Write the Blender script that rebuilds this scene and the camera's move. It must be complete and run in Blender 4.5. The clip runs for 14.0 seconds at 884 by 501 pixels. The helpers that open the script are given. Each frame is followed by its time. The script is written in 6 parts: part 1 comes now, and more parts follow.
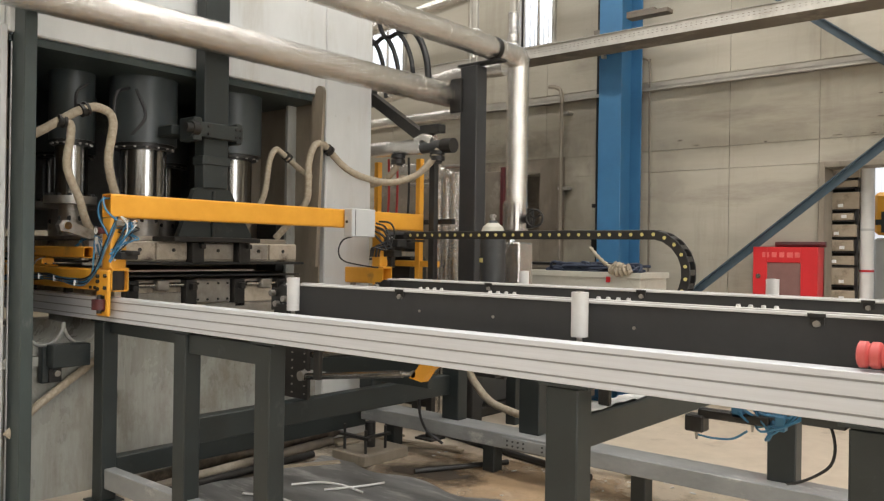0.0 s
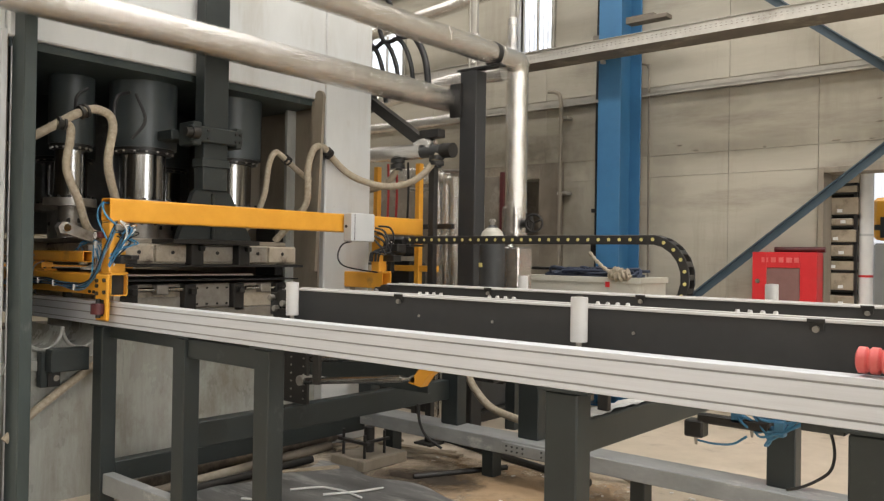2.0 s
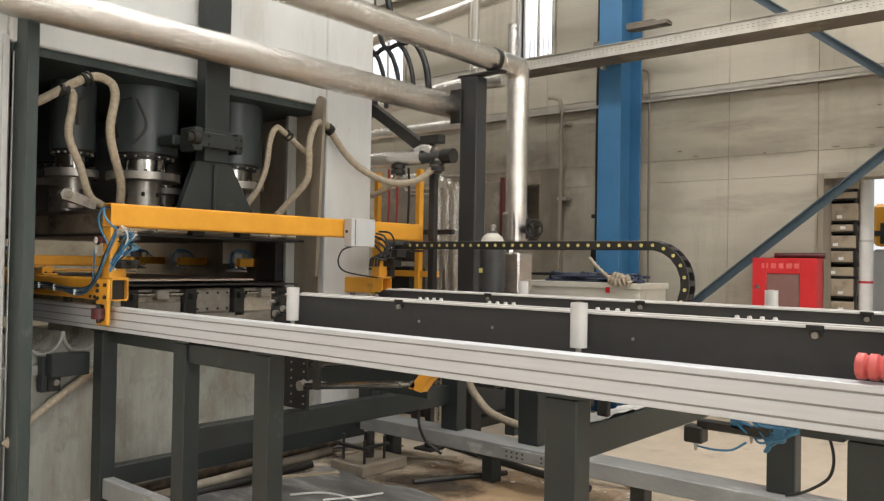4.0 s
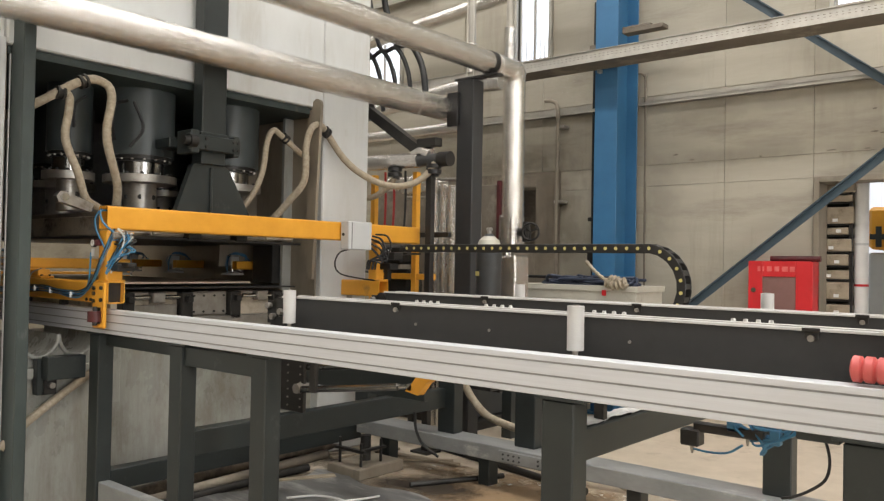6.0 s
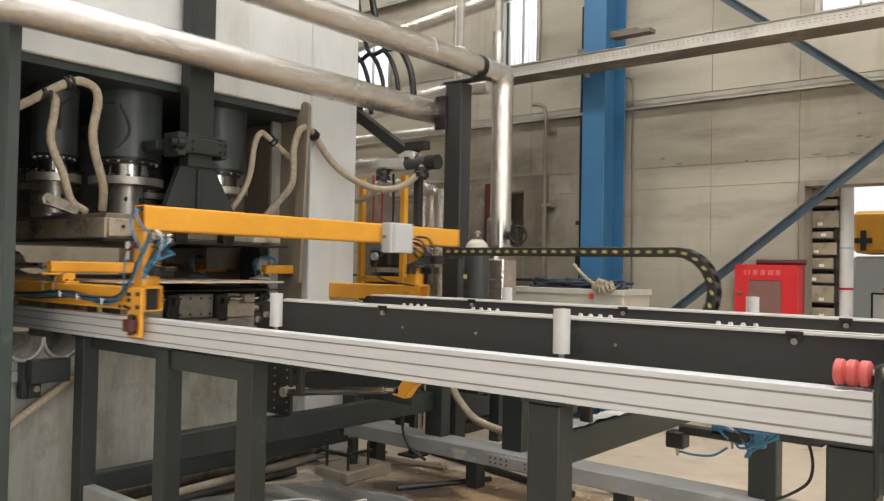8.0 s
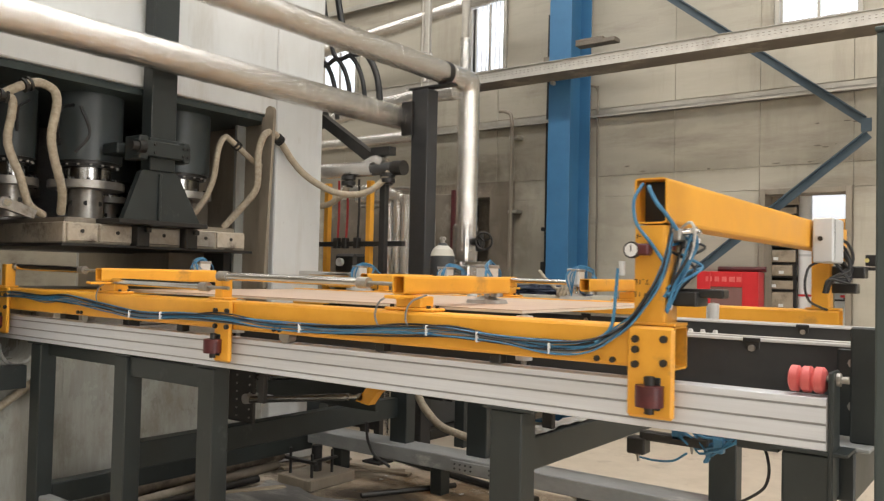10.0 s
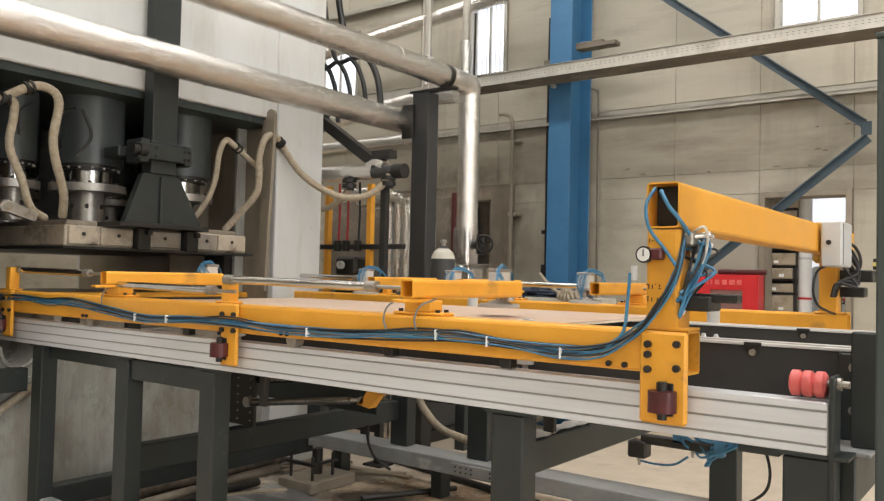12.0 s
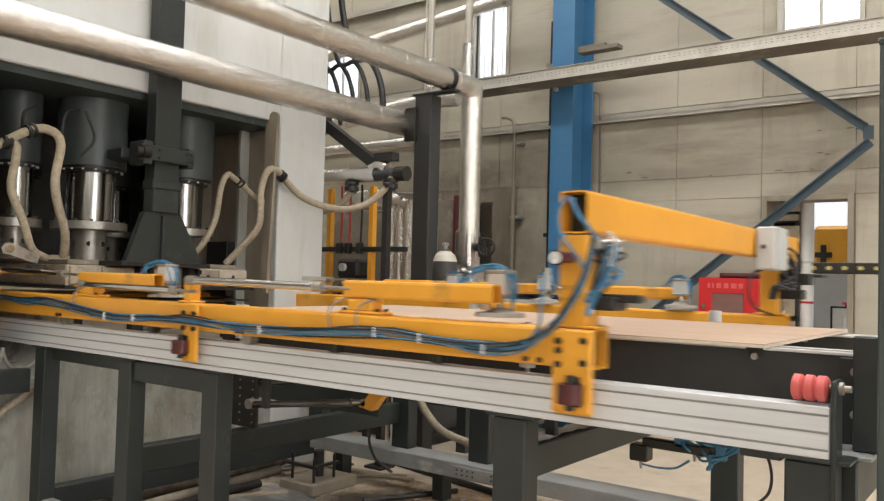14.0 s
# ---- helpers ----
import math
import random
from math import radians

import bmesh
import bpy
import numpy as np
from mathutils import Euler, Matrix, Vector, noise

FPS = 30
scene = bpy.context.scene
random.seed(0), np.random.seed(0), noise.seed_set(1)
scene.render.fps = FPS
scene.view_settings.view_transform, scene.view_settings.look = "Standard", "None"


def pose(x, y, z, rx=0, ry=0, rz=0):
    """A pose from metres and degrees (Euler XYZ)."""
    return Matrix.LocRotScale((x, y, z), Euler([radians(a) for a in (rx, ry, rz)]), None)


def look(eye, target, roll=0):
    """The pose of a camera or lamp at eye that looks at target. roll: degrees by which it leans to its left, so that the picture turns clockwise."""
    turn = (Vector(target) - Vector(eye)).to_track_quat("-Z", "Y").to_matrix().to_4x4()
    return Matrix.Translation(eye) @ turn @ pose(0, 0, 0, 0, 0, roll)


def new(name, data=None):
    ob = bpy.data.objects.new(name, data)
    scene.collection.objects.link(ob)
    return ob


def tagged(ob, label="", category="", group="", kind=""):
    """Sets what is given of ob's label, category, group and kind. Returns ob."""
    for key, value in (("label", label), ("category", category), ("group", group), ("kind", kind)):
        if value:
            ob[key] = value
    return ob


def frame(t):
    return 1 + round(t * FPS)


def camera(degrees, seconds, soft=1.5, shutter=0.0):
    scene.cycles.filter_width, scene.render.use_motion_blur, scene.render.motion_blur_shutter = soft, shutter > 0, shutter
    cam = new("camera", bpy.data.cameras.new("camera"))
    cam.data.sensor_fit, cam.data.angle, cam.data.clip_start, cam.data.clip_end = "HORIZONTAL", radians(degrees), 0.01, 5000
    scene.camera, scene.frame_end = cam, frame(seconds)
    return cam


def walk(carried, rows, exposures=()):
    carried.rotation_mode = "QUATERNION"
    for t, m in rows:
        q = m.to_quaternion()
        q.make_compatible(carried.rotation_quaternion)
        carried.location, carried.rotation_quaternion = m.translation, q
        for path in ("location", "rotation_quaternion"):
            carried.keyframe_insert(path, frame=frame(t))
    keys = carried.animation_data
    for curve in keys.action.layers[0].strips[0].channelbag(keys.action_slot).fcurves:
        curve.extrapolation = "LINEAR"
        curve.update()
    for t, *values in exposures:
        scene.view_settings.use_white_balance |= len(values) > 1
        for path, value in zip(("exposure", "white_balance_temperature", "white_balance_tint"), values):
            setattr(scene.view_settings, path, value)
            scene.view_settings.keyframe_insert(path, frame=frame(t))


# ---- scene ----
cam = camera(57.93, 14.0, 1.3, 0.55)
PATH = [
    (0, (0.494, -2.651, 1.753), (-2.741, 1.161, 1.761), 0.86),
    (0.5, (0.497, -2.652, 1.754), (-2.735, 1.163, 1.769), 0.83),
    (1, (0.500, -2.653, 1.754), (-2.730, 1.164, 1.777), 0.81),
    (2, (0.494, -2.651, 1.754), (-2.738, 1.163, 1.791), 0.93),
    (3, (0.498, -2.655, 1.756), (-2.737, 1.158, 1.811), 0.97),
    (5.5, (0.501, -2.660, 1.756), (-2.725, 1.159, 1.841), 1.04),
    (6.5, (0.501, -2.663, 1.756), (-2.706, 1.172, 1.846), 1.10),
    (7.5, (0.503, -2.660, 1.756), (-2.686, 1.189, 1.857), 1.11),
    (8, (0.510, -2.659, 1.756), (-2.653, 1.212, 1.865), 1.13),
    (8.2, (0.510, -2.659, 1.756), (-2.638, 1.224, 1.868), 1.13),
    (10.3, (0.522, -2.645, 1.761), (-2.475, 1.354, 1.910), 1.30),
    (10.5, (0.522, -2.645, 1.761), (-2.475, 1.354, 1.910), 1.30),
    (11, (0.525, -2.647, 1.767), (-2.474, 1.351, 1.919), 1.30),
    (12, (0.521, -2.657, 1.768), (-2.481, 1.338, 1.929), 1.33),
    (13, (0.526, -2.665, 1.769), (-2.480, 1.327, 1.946), 1.46),
    (14, (0.522, -2.667, 1.770), (-2.487, 1.322, 1.946), 1.53),
]
walk(cam, [(t, look(eye, target, roll)) for t, eye, target, roll in PATH])

# ---- light ----
world = bpy.data.worlds.new("sky")
scene.world = world
world.use_nodes = True
sky = world.node_tree.nodes.new("ShaderNodeTexSky")
sky.sky_type, sky.sun_disc = "NISHITA", False
sky.sun_elevation, sky.sun_rotation = radians(50), radians(140)
world.node_tree.links.new(sky.outputs[0], world.node_tree.nodes["Background"].inputs[0])
world.node_tree.nodes["Background"].inputs[1].default_value = 0.1
scene.view_settings.exposure = -0.15
ROOF_FILL_WATTS = 430.0
SOUTH_FILL_WATTS = 420.0
EAST_FILL_WATTS = 740.0


def area(name, m, sx, sy, watts, colour):
    data = bpy.data.lights.new(name, "AREA")
    data.shape, data.size, data.size_y, data.energy, data.color = "RECTANGLE", sx, sy, watts, colour
    ob = new(name, data)
    ob.matrix_world = m
    return ob


# Lamps added out of view under the roof for soft light from above.
for sy, share in ((-7.0, 0.7), (-2.6, 0.95), (1.4, 1.6), (4.0, 0.6)):
    area("roof_fill_lamp", pose(-2.5, sy, 8.74), 19.0, 0.9, ROOF_FILL_WATTS * share, (1.0, 0.965, 0.93))
# Unseen fill lamp added before the closed south wall.
area("south_fill_lamp", look((2.0, -9.9, 5.2), (-1.0, 0.0, 1.5)), 14.0, 1.8, SOUTH_FILL_WATTS, (1.0, 0.975, 0.95))
# Fill lamp added under the closed far ceiling to brighten the yellow machine.
area("far_hall_fill_lamp", pose(-1.5, 9.2, 5.9), 5.0, 4.0, 170.0, (0.95, 0.975, 1.0))
# Unseen low fill lamp added at the closed east wall, reaching under the table.
area("east_fill_lamp", look((9.9, -1.0, 2.6), (0.0, 0.5, 1.5)), 5.0, 4.6, EAST_FILL_WATTS, (0.97, 0.985, 1.0))


# ---- materials ----
def mat(name, c1, c2=None, scale=6.0, rough=0.5, metal=0.0, bump=0.0, spots=None, spot_scale=2.0, spot_at=0.6,
        stretch=(1, 1, 1), rough_var=0.12, detail=6.0, coat=0.0, streak=None, streak_scale=2.2, streak_at=0.56):
    """Two-scale varied surface: grain between c1 and c2, larger stains in the colour spots."""
    m = bpy.data.materials.new(name)
    m.use_nodes = True
    nt = m.node_tree
    nd, lk = nt.nodes, nt.links
    bs = nd["Principled BSDF"]
    tc = nd.new("ShaderNodeTexCoord")
    mp = nd.new("ShaderNodeMapping")
    mp.inputs["Scale"].default_value = stretch
    lk.new(tc.outputs["Object"], mp.inputs[0])
    n1 = nd.new("ShaderNodeTexNoise")
    n1.inputs["Scale"].default_value, n1.inputs["Detail"].default_value, n1.inputs["Roughness"].default_value = scale, detail, 0.65
    lk.new(mp.outputs[0], n1.inputs["Vector"])
    c2 = c2 or tuple(v * 0.75 for v in c1)
    r1 = nd.new("ShaderNodeValToRGB")
    r1.color_ramp.elements[0].position, r1.color_ramp.elements[1].position = 0.3, 0.7
    r1.color_ramp.elements[0].color, r1.color_ramp.elements[1].color = (*c2, 1), (*c1, 1)
    lk.new(n1.outputs[0], r1.inputs[0])
    col = r1.outputs[0]
    if spots:
        n2 = nd.new("ShaderNodeTexNoise")
        n2.inputs["Scale"].default_value, n2.inputs["Detail"].default_value, n2.inputs["Roughness"].default_value = spot_scale, 8.0, 0.7
        lk.new(mp.outputs[0], n2.inputs["Vector"])
        r2 = nd.new("ShaderNodeValToRGB")
        r2.color_ramp.elements[0].position, r2.color_ramp.elements[1].position = spot_at - 0.07, spot_at + 0.1
        lk.new(n2.outputs[0], r2.inputs[0])
        mx = nd.new("ShaderNodeMix")
        mx.data_type = "RGBA"
        lk.new(r2.outputs[0], mx.inputs[0])
        lk.new(col, mx.inputs[6])
        mx.inputs[7].default_value = (*spots, 1)
        col = mx.outputs[2]
    if streak:
        mp3 = nd.new("ShaderNodeMapping")
        mp3.inputs["Scale"].default_value = (1.0, 1.0, 0.13)
        lk.new(tc.outputs["Object"], mp3.inputs[0])
        n3 = nd.new("ShaderNodeTexNoise")
        n3.inputs["Scale"].default_value, n3.inputs["Detail"].default_value, n3.inputs["Roughness"].default_value = streak_scale, 7.0, 0.72
        lk.new(mp3.outputs[0], n3.inputs["Vector"])
        r3 = nd.new("ShaderNodeMapRange")
        r3.inputs[1].default_value, r3.inputs[2].default_value, r3.inputs[4].default_value = streak_at - 0.08, streak_at + 0.2, 0.75
        lk.new(n3.outputs[0], r3.inputs[0])
        mx3 = nd.new("ShaderNodeMix")
        mx3.data_type = "RGBA"
        lk.new(r3.outputs[0], mx3.inputs[0])
        lk.new(col, mx3.inputs[6])
        mx3.inputs[7].default_value = (*streak, 1)
        col = mx3.outputs[2]
    lk.new(col, bs.inputs["Base Color"])
    mr = nd.new("ShaderNodeMapRange")
    mr.inputs[3].default_value, mr.inputs[4].default_value = max(0.03, rough - rough_var), min(1, rough + rough_var)
    lk.new(n1.outputs[0], mr.inputs[0])
    lk.new(mr.outputs[0], bs.inputs["Roughness"])
    bs.inputs["Metallic"].default_value = metal
    bs.inputs["Coat Weight"].default_value = coat
    if bump:
        bp = nd.new("ShaderNodeBump")
        bp.inputs["Strength"].default_value, bp.inputs["Distance"].default_value = bump, 0.01
        lk.new(n1.outputs[0], bp.inputs["Height"])
        lk.new(bp.outputs[0], bs.inputs["Normal"])
    return m


def glow(name, colour, strength):
    m = bpy.data.materials.new(name)
    m.use_nodes = True
    bs = m.node_tree.nodes["Principled BSDF"]
    bs.inputs["Base Color"].default_value = (*colour, 1)
    bs.inputs["Emission Color"].default_value = (*colour, 1)
    bs.inputs["Emission Strength"].default_value = strength
    return m


M_YELLOW = mat("yellow_paint", (0.84, 0.41, 0.045), (0.73, 0.335, 0.03), 4, 0.4, bump=0.05, spots=(0.36, 0.19, 0.06), spot_scale=3.5, spot_at=0.66, detail=9.0)
M_DARK = mat("dark_green_grey_paint", (0.026, 0.033, 0.033), (0.019, 0.024, 0.024), 5, 0.42, bump=0.04, spots=(0.075, 0.08, 0.075), spot_scale=6, spot_at=0.68)
M_POST = mat("scuffed_guard_paint", (0.056, 0.074, 0.071), (0.034, 0.046, 0.045), 5, 0.5, bump=0.05, spots=(0.16, 0.17, 0.16), spot_scale=7, spot_at=0.68, stretch=(1, 1, 0.3))
M_BASE = mat("dusty_steel_beam", (0.34, 0.35, 0.35), (0.22, 0.23, 0.23), 5, 0.45, bump=0.1, spots=(0.66, 0.65, 0.62), spot_scale=4, spot_at=0.66, stretch=(0.5, 1, 1))
M_BELT = mat("black_conveyor_beam", (0.040, 0.041, 0.042), (0.030, 0.031, 0.032), 12, 0.5, bump=0.03, spots=(0.06, 0.06, 0.058), spot_scale=6, spot_at=0.72)
M_ALU = mat("brushed_aluminium", (0.715, 0.74, 0.785), (0.635, 0.655, 0.695), 14, 0.45, 0.2, bump=0.03, stretch=(0.15, 1, 6), spots=(0.50, 0.48, 0.46), spot_scale=2, spot_at=0.66)
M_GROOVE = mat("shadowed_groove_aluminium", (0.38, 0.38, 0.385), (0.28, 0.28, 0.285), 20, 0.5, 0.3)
M_WHITE = mat("white_press_paint", (0.64, 0.655, 0.65), (0.56, 0.57, 0.56), 2.5, 0.42, bump=0.02, spots=(0.40, 0.37, 0.31), spot_scale=1.6, spot_at=0.68, stretch=(1, 1, 0.4), streak=(0.40, 0.37, 0.31), streak_at=0.64)
M_SOILED = mat("soiled_white_plate", (0.42, 0.43, 0.405), (0.315, 0.32, 0.29), 2, 0.28, bump=0.05, spots=(0.22, 0.20, 0.16), spot_scale=1.5, spot_at=0.58, stretch=(1, 1, 0.6), streak=(0.20, 0.175, 0.13), streak_scale=4.0)
M_JAMB = mat("oil_browned_plate", (0.33, 0.285, 0.225), (0.205, 0.175, 0.135), 3, 0.5, bump=0.05, spots=(0.15, 0.13, 0.11), spot_scale=2.5, spot_at=0.62, stretch=(1, 1, 0.3))
M_CYL = mat("blue_black_cylinder_paint", (0.064, 0.077, 0.080), (0.048, 0.058, 0.060), 4, 0.38, bump=0.03, spots=(0.055, 0.06, 0.06), spot_scale=3, spot_at=0.7)
M_CHROME = mat("chromed_rod", (0.68, 0.68, 0.68), (0.54, 0.53, 0.51), 8, 0.16, 1.0, rough_var=0.06)
# Dark upright streaks put reflected surroundings into the rods' colour.
M_ROD = mat("reflection_streaked_chrome", (0.40, 0.39, 0.375), (0.24, 0.235, 0.225), 9, 0.22, 1.0, rough_var=0.06, spots=(0.20, 0.18, 0.15), spot_scale=3, spot_at=0.62, stretch=(4, 4, 0.3))
M_STAIN = mat("oil_soaked_floor", (0.075, 0.06, 0.045), (0.045, 0.036, 0.028), 5, 0.35, bump=0.1, spots=(0.20, 0.16, 0.12), spot_scale=3, spot_at=0.56)
M_DUST = mat("pale_dusty_film", (0.72, 0.72, 0.71), (0.42, 0.42, 0.41), 18, 0.35, bump=0.5, spots=(0.16, 0.16, 0.16), spot_scale=9, spot_at=0.60)
M_STEEL = mat("worn_bare_steel", (0.44, 0.42, 0.39), (0.30, 0.28, 0.25), 12, 0.42, 0.8, bump=0.08, spots=(0.14, 0.11, 0.08), spot_scale=5, spot_at=0.64)
M_PLATEN = mat("heat_stained_platen", (0.60, 0.54, 0.445), (0.38, 0.32, 0.24), 8, 0.55, 0.1, bump=0.15, spots=(0.085, 0.062, 0.045), spot_scale=4, spot_at=0.56)
M_BLACK = mat("black_oily_steel", (0.036, 0.034, 0.032), (0.022, 0.021, 0.020), 12, 0.4, 0.3, bump=0.08, spots=(0.08, 0.07, 0.06), spot_scale=6, spot_at=0.72)
CLAD = [mat("crinkled_pipe_cladding", (0.92, 0.905, 0.885), (0.74, 0.72, 0.69), 6, 0.17, 1.0, bump=0.9, stretch=st, rough_var=0.09, spots=(0.66, 0.62, 0.56), spot_scale=1.2, spot_at=0.66)
        for st in ((0.6, 9, 9), (9, 0.6, 9), (9, 9, 0.6))]
M_CLAD = CLAD[0]
M_HOSE = mat("soiled_fabric_hose", (0.46, 0.40, 0.31), (0.29, 0.245, 0.18), 34, 0.8, bump=0.5, spots=(0.17, 0.14, 0.10), spot_scale=7, spot_at=0.66)
M_BLUE = mat("blue_column_paint", (0.045, 0.165, 0.32), (0.035, 0.13, 0.26), 3, 0.45, bump=0.02, spots=(0.10, 0.17, 0.24), spot_scale=2, spot_at=0.7)
M_BRACE = mat("dusty_blue_brace_paint", (0.065, 0.10, 0.13), (0.05, 0.08, 0.105), 6, 0.5, spots=(0.12, 0.14, 0.15), spot_scale=4, spot_at=0.66)
M_WALL = mat("grimy_wall_panel", (0.47, 0.435, 0.355), (0.36, 0.33, 0.265), 1.5, 0.6, bump=0.05, spots=(0.235, 0.205, 0.16), spot_scale=0.75, spot_at=0.60, stretch=(0.28, 1, 1.7), detail=9.0, streak=(0.27, 0.235, 0.18), streak_at=0.62)
M_SOOT_SHADE = mat("sooty_and_shaded_panel", (0.21, 0.18, 0.14), (0.12, 0.10, 0.08), 1.8, 0.75, bump=0.05, spots=(0.33, 0.295, 0.235), spot_scale=1.4, spot_at=0.60)
M_TRIM = mat("galvanised_girt", (0.46, 0.435, 0.38), (0.36, 0.34, 0.295), 6, 0.5, 0.3, spots=(0.26, 0.23, 0.19), spot_scale=1.5, spot_at=0.62)
M_GALV = mat("galvanised_tray", (0.58, 0.56, 0.51), (0.46, 0.44, 0.40), 9, 0.42, 0.6, spots=(0.33, 0.30, 0.26), spot_scale=2, spot_at=0.64)
M_FLOOR = mat("dusty_concrete_floor", (0.63, 0.55, 0.445), (0.52, 0.445, 0.35), 4, 0.5, bump=0.08, spots=(0.26, 0.20, 0.145), spot_scale=1.1, spot_at=0.62)
M_SHEET = mat("scuffed_plastic_sheet", (0.24, 0.24, 0.235), (0.06, 0.06, 0.06), 1.6, 0.32, bump=0.15, spots=(0.46, 0.455, 0.44), spot_scale=2.6, spot_at=0.585, stretch=(0.5, 2.6, 1), detail=9.0)
M_RED = mat("red_cabinet_paint", (0.58, 0.025, 0.03), (0.50, 0.02, 0.025), 5, 0.4, spots=(0.40, 0.05, 0.04), spot_scale=3, spot_at=0.68)
M_BUMPER = mat("red_polyurethane", (0.70, 0.16, 0.15), (0.58, 0.10, 0.095), 9, 0.45, spots=(0.66, 0.28, 0.24), spot_scale=9, spot_at=0.62)
M_WINE = mat("wine_red_urethane", (0.10, 0.018, 0.02), (0.06, 0.012, 0.014), 14, 0.4, bump=0.05)
M_PLASTIC = mat("white_nylon", (0.64, 0.635, 0.625), (0.56, 0.555, 0.545), 8, 0.45, spots=(0.55, 0.53, 0.50), spot_scale=6, spot_at=0.7)
M_GREY = mat("light_grey_enclosure", (0.56, 0.57, 0.57), (0.50, 0.51, 0.51), 4, 0.4, spots=(0.40, 0.39, 0.37), spot_scale=4, spot_at=0.7)
M_HOSE_BLUE = mat("blue_air_line", (0.06, 0.235, 0.40), (0.035, 0.15, 0.29), 10, 0.4)
M_HOSE_GREY = mat("grey_air_line", (0.22, 0.24, 0.25), (0.15, 0.165, 0.175), 10, 0.4)
M_CABLE = mat("dusty_dark_blue_cable", (0.045, 0.06, 0.10), (0.025, 0.032, 0.055), 10, 0.5)
M_HOSE_BLACK = mat("black_cable", (0.018, 0.018, 0.019), (0.012, 0.012, 0.013), 10, 0.45)
M_BOARD = mat("birch_laminate_face", (0.56, 0.43, 0.335), (0.47, 0.345, 0.26), 3, 0.5, stretch=(0.5, 4, 1), spots=(0.44, 0.29, 0.20), spot_scale=2.0, spot_at=0.60)
M_EDGE = mat("pale_board_edge", (0.74, 0.66, 0.55), (0.60, 0.50, 0.38), 30, 0.6, stretch=(1, 1, 6))
M_TUB = mat("chipped_cream_paint", (0.56, 0.545, 0.48), (0.48, 0.465, 0.40), 4, 0.5, spots=(0.30, 0.26, 0.20), spot_scale=3, spot_at=0.64)
M_CARD = mat("brown_cardboard", (0.40, 0.335, 0.25), (0.30, 0.25, 0.185), 8, 0.8, spots=(0.12, 0.085, 0.055), spot_scale=3, spot_at=0.62)
M_GAS = mat("grey_gas_bottle_paint", (0.055, 0.058, 0.060), (0.036, 0.038, 0.040), 5, 0.45, spots=(0.12, 0.115, 0.11), spot_scale=5, spot_at=0.72)
M_PAPER = mat("white_paper", (0.78, 0.78, 0.77), (0.70, 0.70, 0.69), 6, 0.7)
M_REDPIPE = mat("red_hose", (0.45, 0.03, 0.03), (0.33, 0.025, 0.025), 9, 0.5)
M_ROOF = mat("ribbed_roof_sheet", (0.55, 0.54, 0.51), (0.47, 0.46, 0.43), 2, 0.6)
M_CUP = mat("grey_rubber_cup", (0.36, 0.34, 0.31), (0.27, 0.255, 0.23), 9, 0.6)
M_INK = mat("black_marker", (0.03, 0.025, 0.02), (0.02, 0.018, 0.015), 9, 0.6)
M_GLASS = mat("dim_cabinet_pane", (0.24, 0.13, 0.12), (0.18, 0.10, 0.09), 3, 0.12)


def soak(name, c1, c2, edge):
    """A stain that thins out into the floor round an uneven rim."""
    m = mat(name, c1, c2, 5, 0.45, bump=0.05)
    nt = m.node_tree
    nd, lk = nt.nodes, nt.links
    tc = nd.new("ShaderNodeTexCoord")
    off = nd.new("ShaderNodeVectorMath")
    off.operation = "SUBTRACT"
    off.inputs[1].default_value = (0.5, 0.5, 0.5)
    lk.new(tc.outputs["Generated"], off.inputs[0])
    flat = nd.new("ShaderNodeVectorMath")
    flat.operation = "MULTIPLY"
    flat.inputs[1].default_value = (2, 2, 0)
    lk.new(off.outputs[0], flat.inputs[0])
    ln = nd.new("ShaderNodeVectorMath")
    ln.operation = "LENGTH"
    lk.new(flat.outputs[0], ln.inputs[0])
    nz = nd.new("ShaderNodeTexNoise")
    nz.inputs["Scale"].default_value, nz.inputs["Detail"].default_value, nz.inputs["Roughness"].default_value = 2.6, 9.0, 0.68
    lk.new(tc.outputs["Object"], nz.inputs["Vector"])
    ad = nd.new("ShaderNodeMath")
    ad.operation = "MULTIPLY_ADD"
    ad.inputs[1].default_value = 1.7
    lk.new(nz.outputs[0], ad.inputs[0])
    lk.new(ln.outputs["Value"], ad.inputs[2])
    mr = nd.new("ShaderNodeMapRange")
    mr.inputs[1].default_value, mr.inputs[2].default_value, mr.inputs[3].default_value, mr.inputs[4].default_value = 1.05, 1.65, edge, 0.0
    lk.new(ad.outputs[0], mr.inputs[0])
    lk.new(mr.outputs[0], nd["Principled BSDF"].inputs["Alpha"])
    return m


M_SOAK = soak("soaked_oil_stain", (0.075, 0.06, 0.045), (0.045, 0.036, 0.028), 0.95)
M_DIRT = soak("brown_floor_dirt", (0.56, 0.39, 0.23), (0.40, 0.27, 0.155), 0.75)
M_GRIME = soak("sooty_wall_grime", (0.19, 0.15, 0.105), (0.13, 0.103, 0.073), 0.3)
M_SMEAR = soak("brown_wall_smear", (0.26, 0.215, 0.155), (0.19, 0.155, 0.11), 0.17)
# Window panes glow in place of the daylight behind them.
M_LIGHTPANEL = glow("daylit_translucent_sheet", (0.92, 0.95, 1.0), 0.74)
M_LIGHTRIB = glow("dim_glow_rib", (0.80, 0.84, 0.90), 0.42)
M_SKYPANEL = glow("glowing_roof_strip", (1.0, 0.98, 0.94), 1.2)
# Far hall's brightness put into its wall as glow.
M_ROOM_GLOW = glow("glowing_far_hall_wall", (0.90, 0.93, 1.0), 0.62)
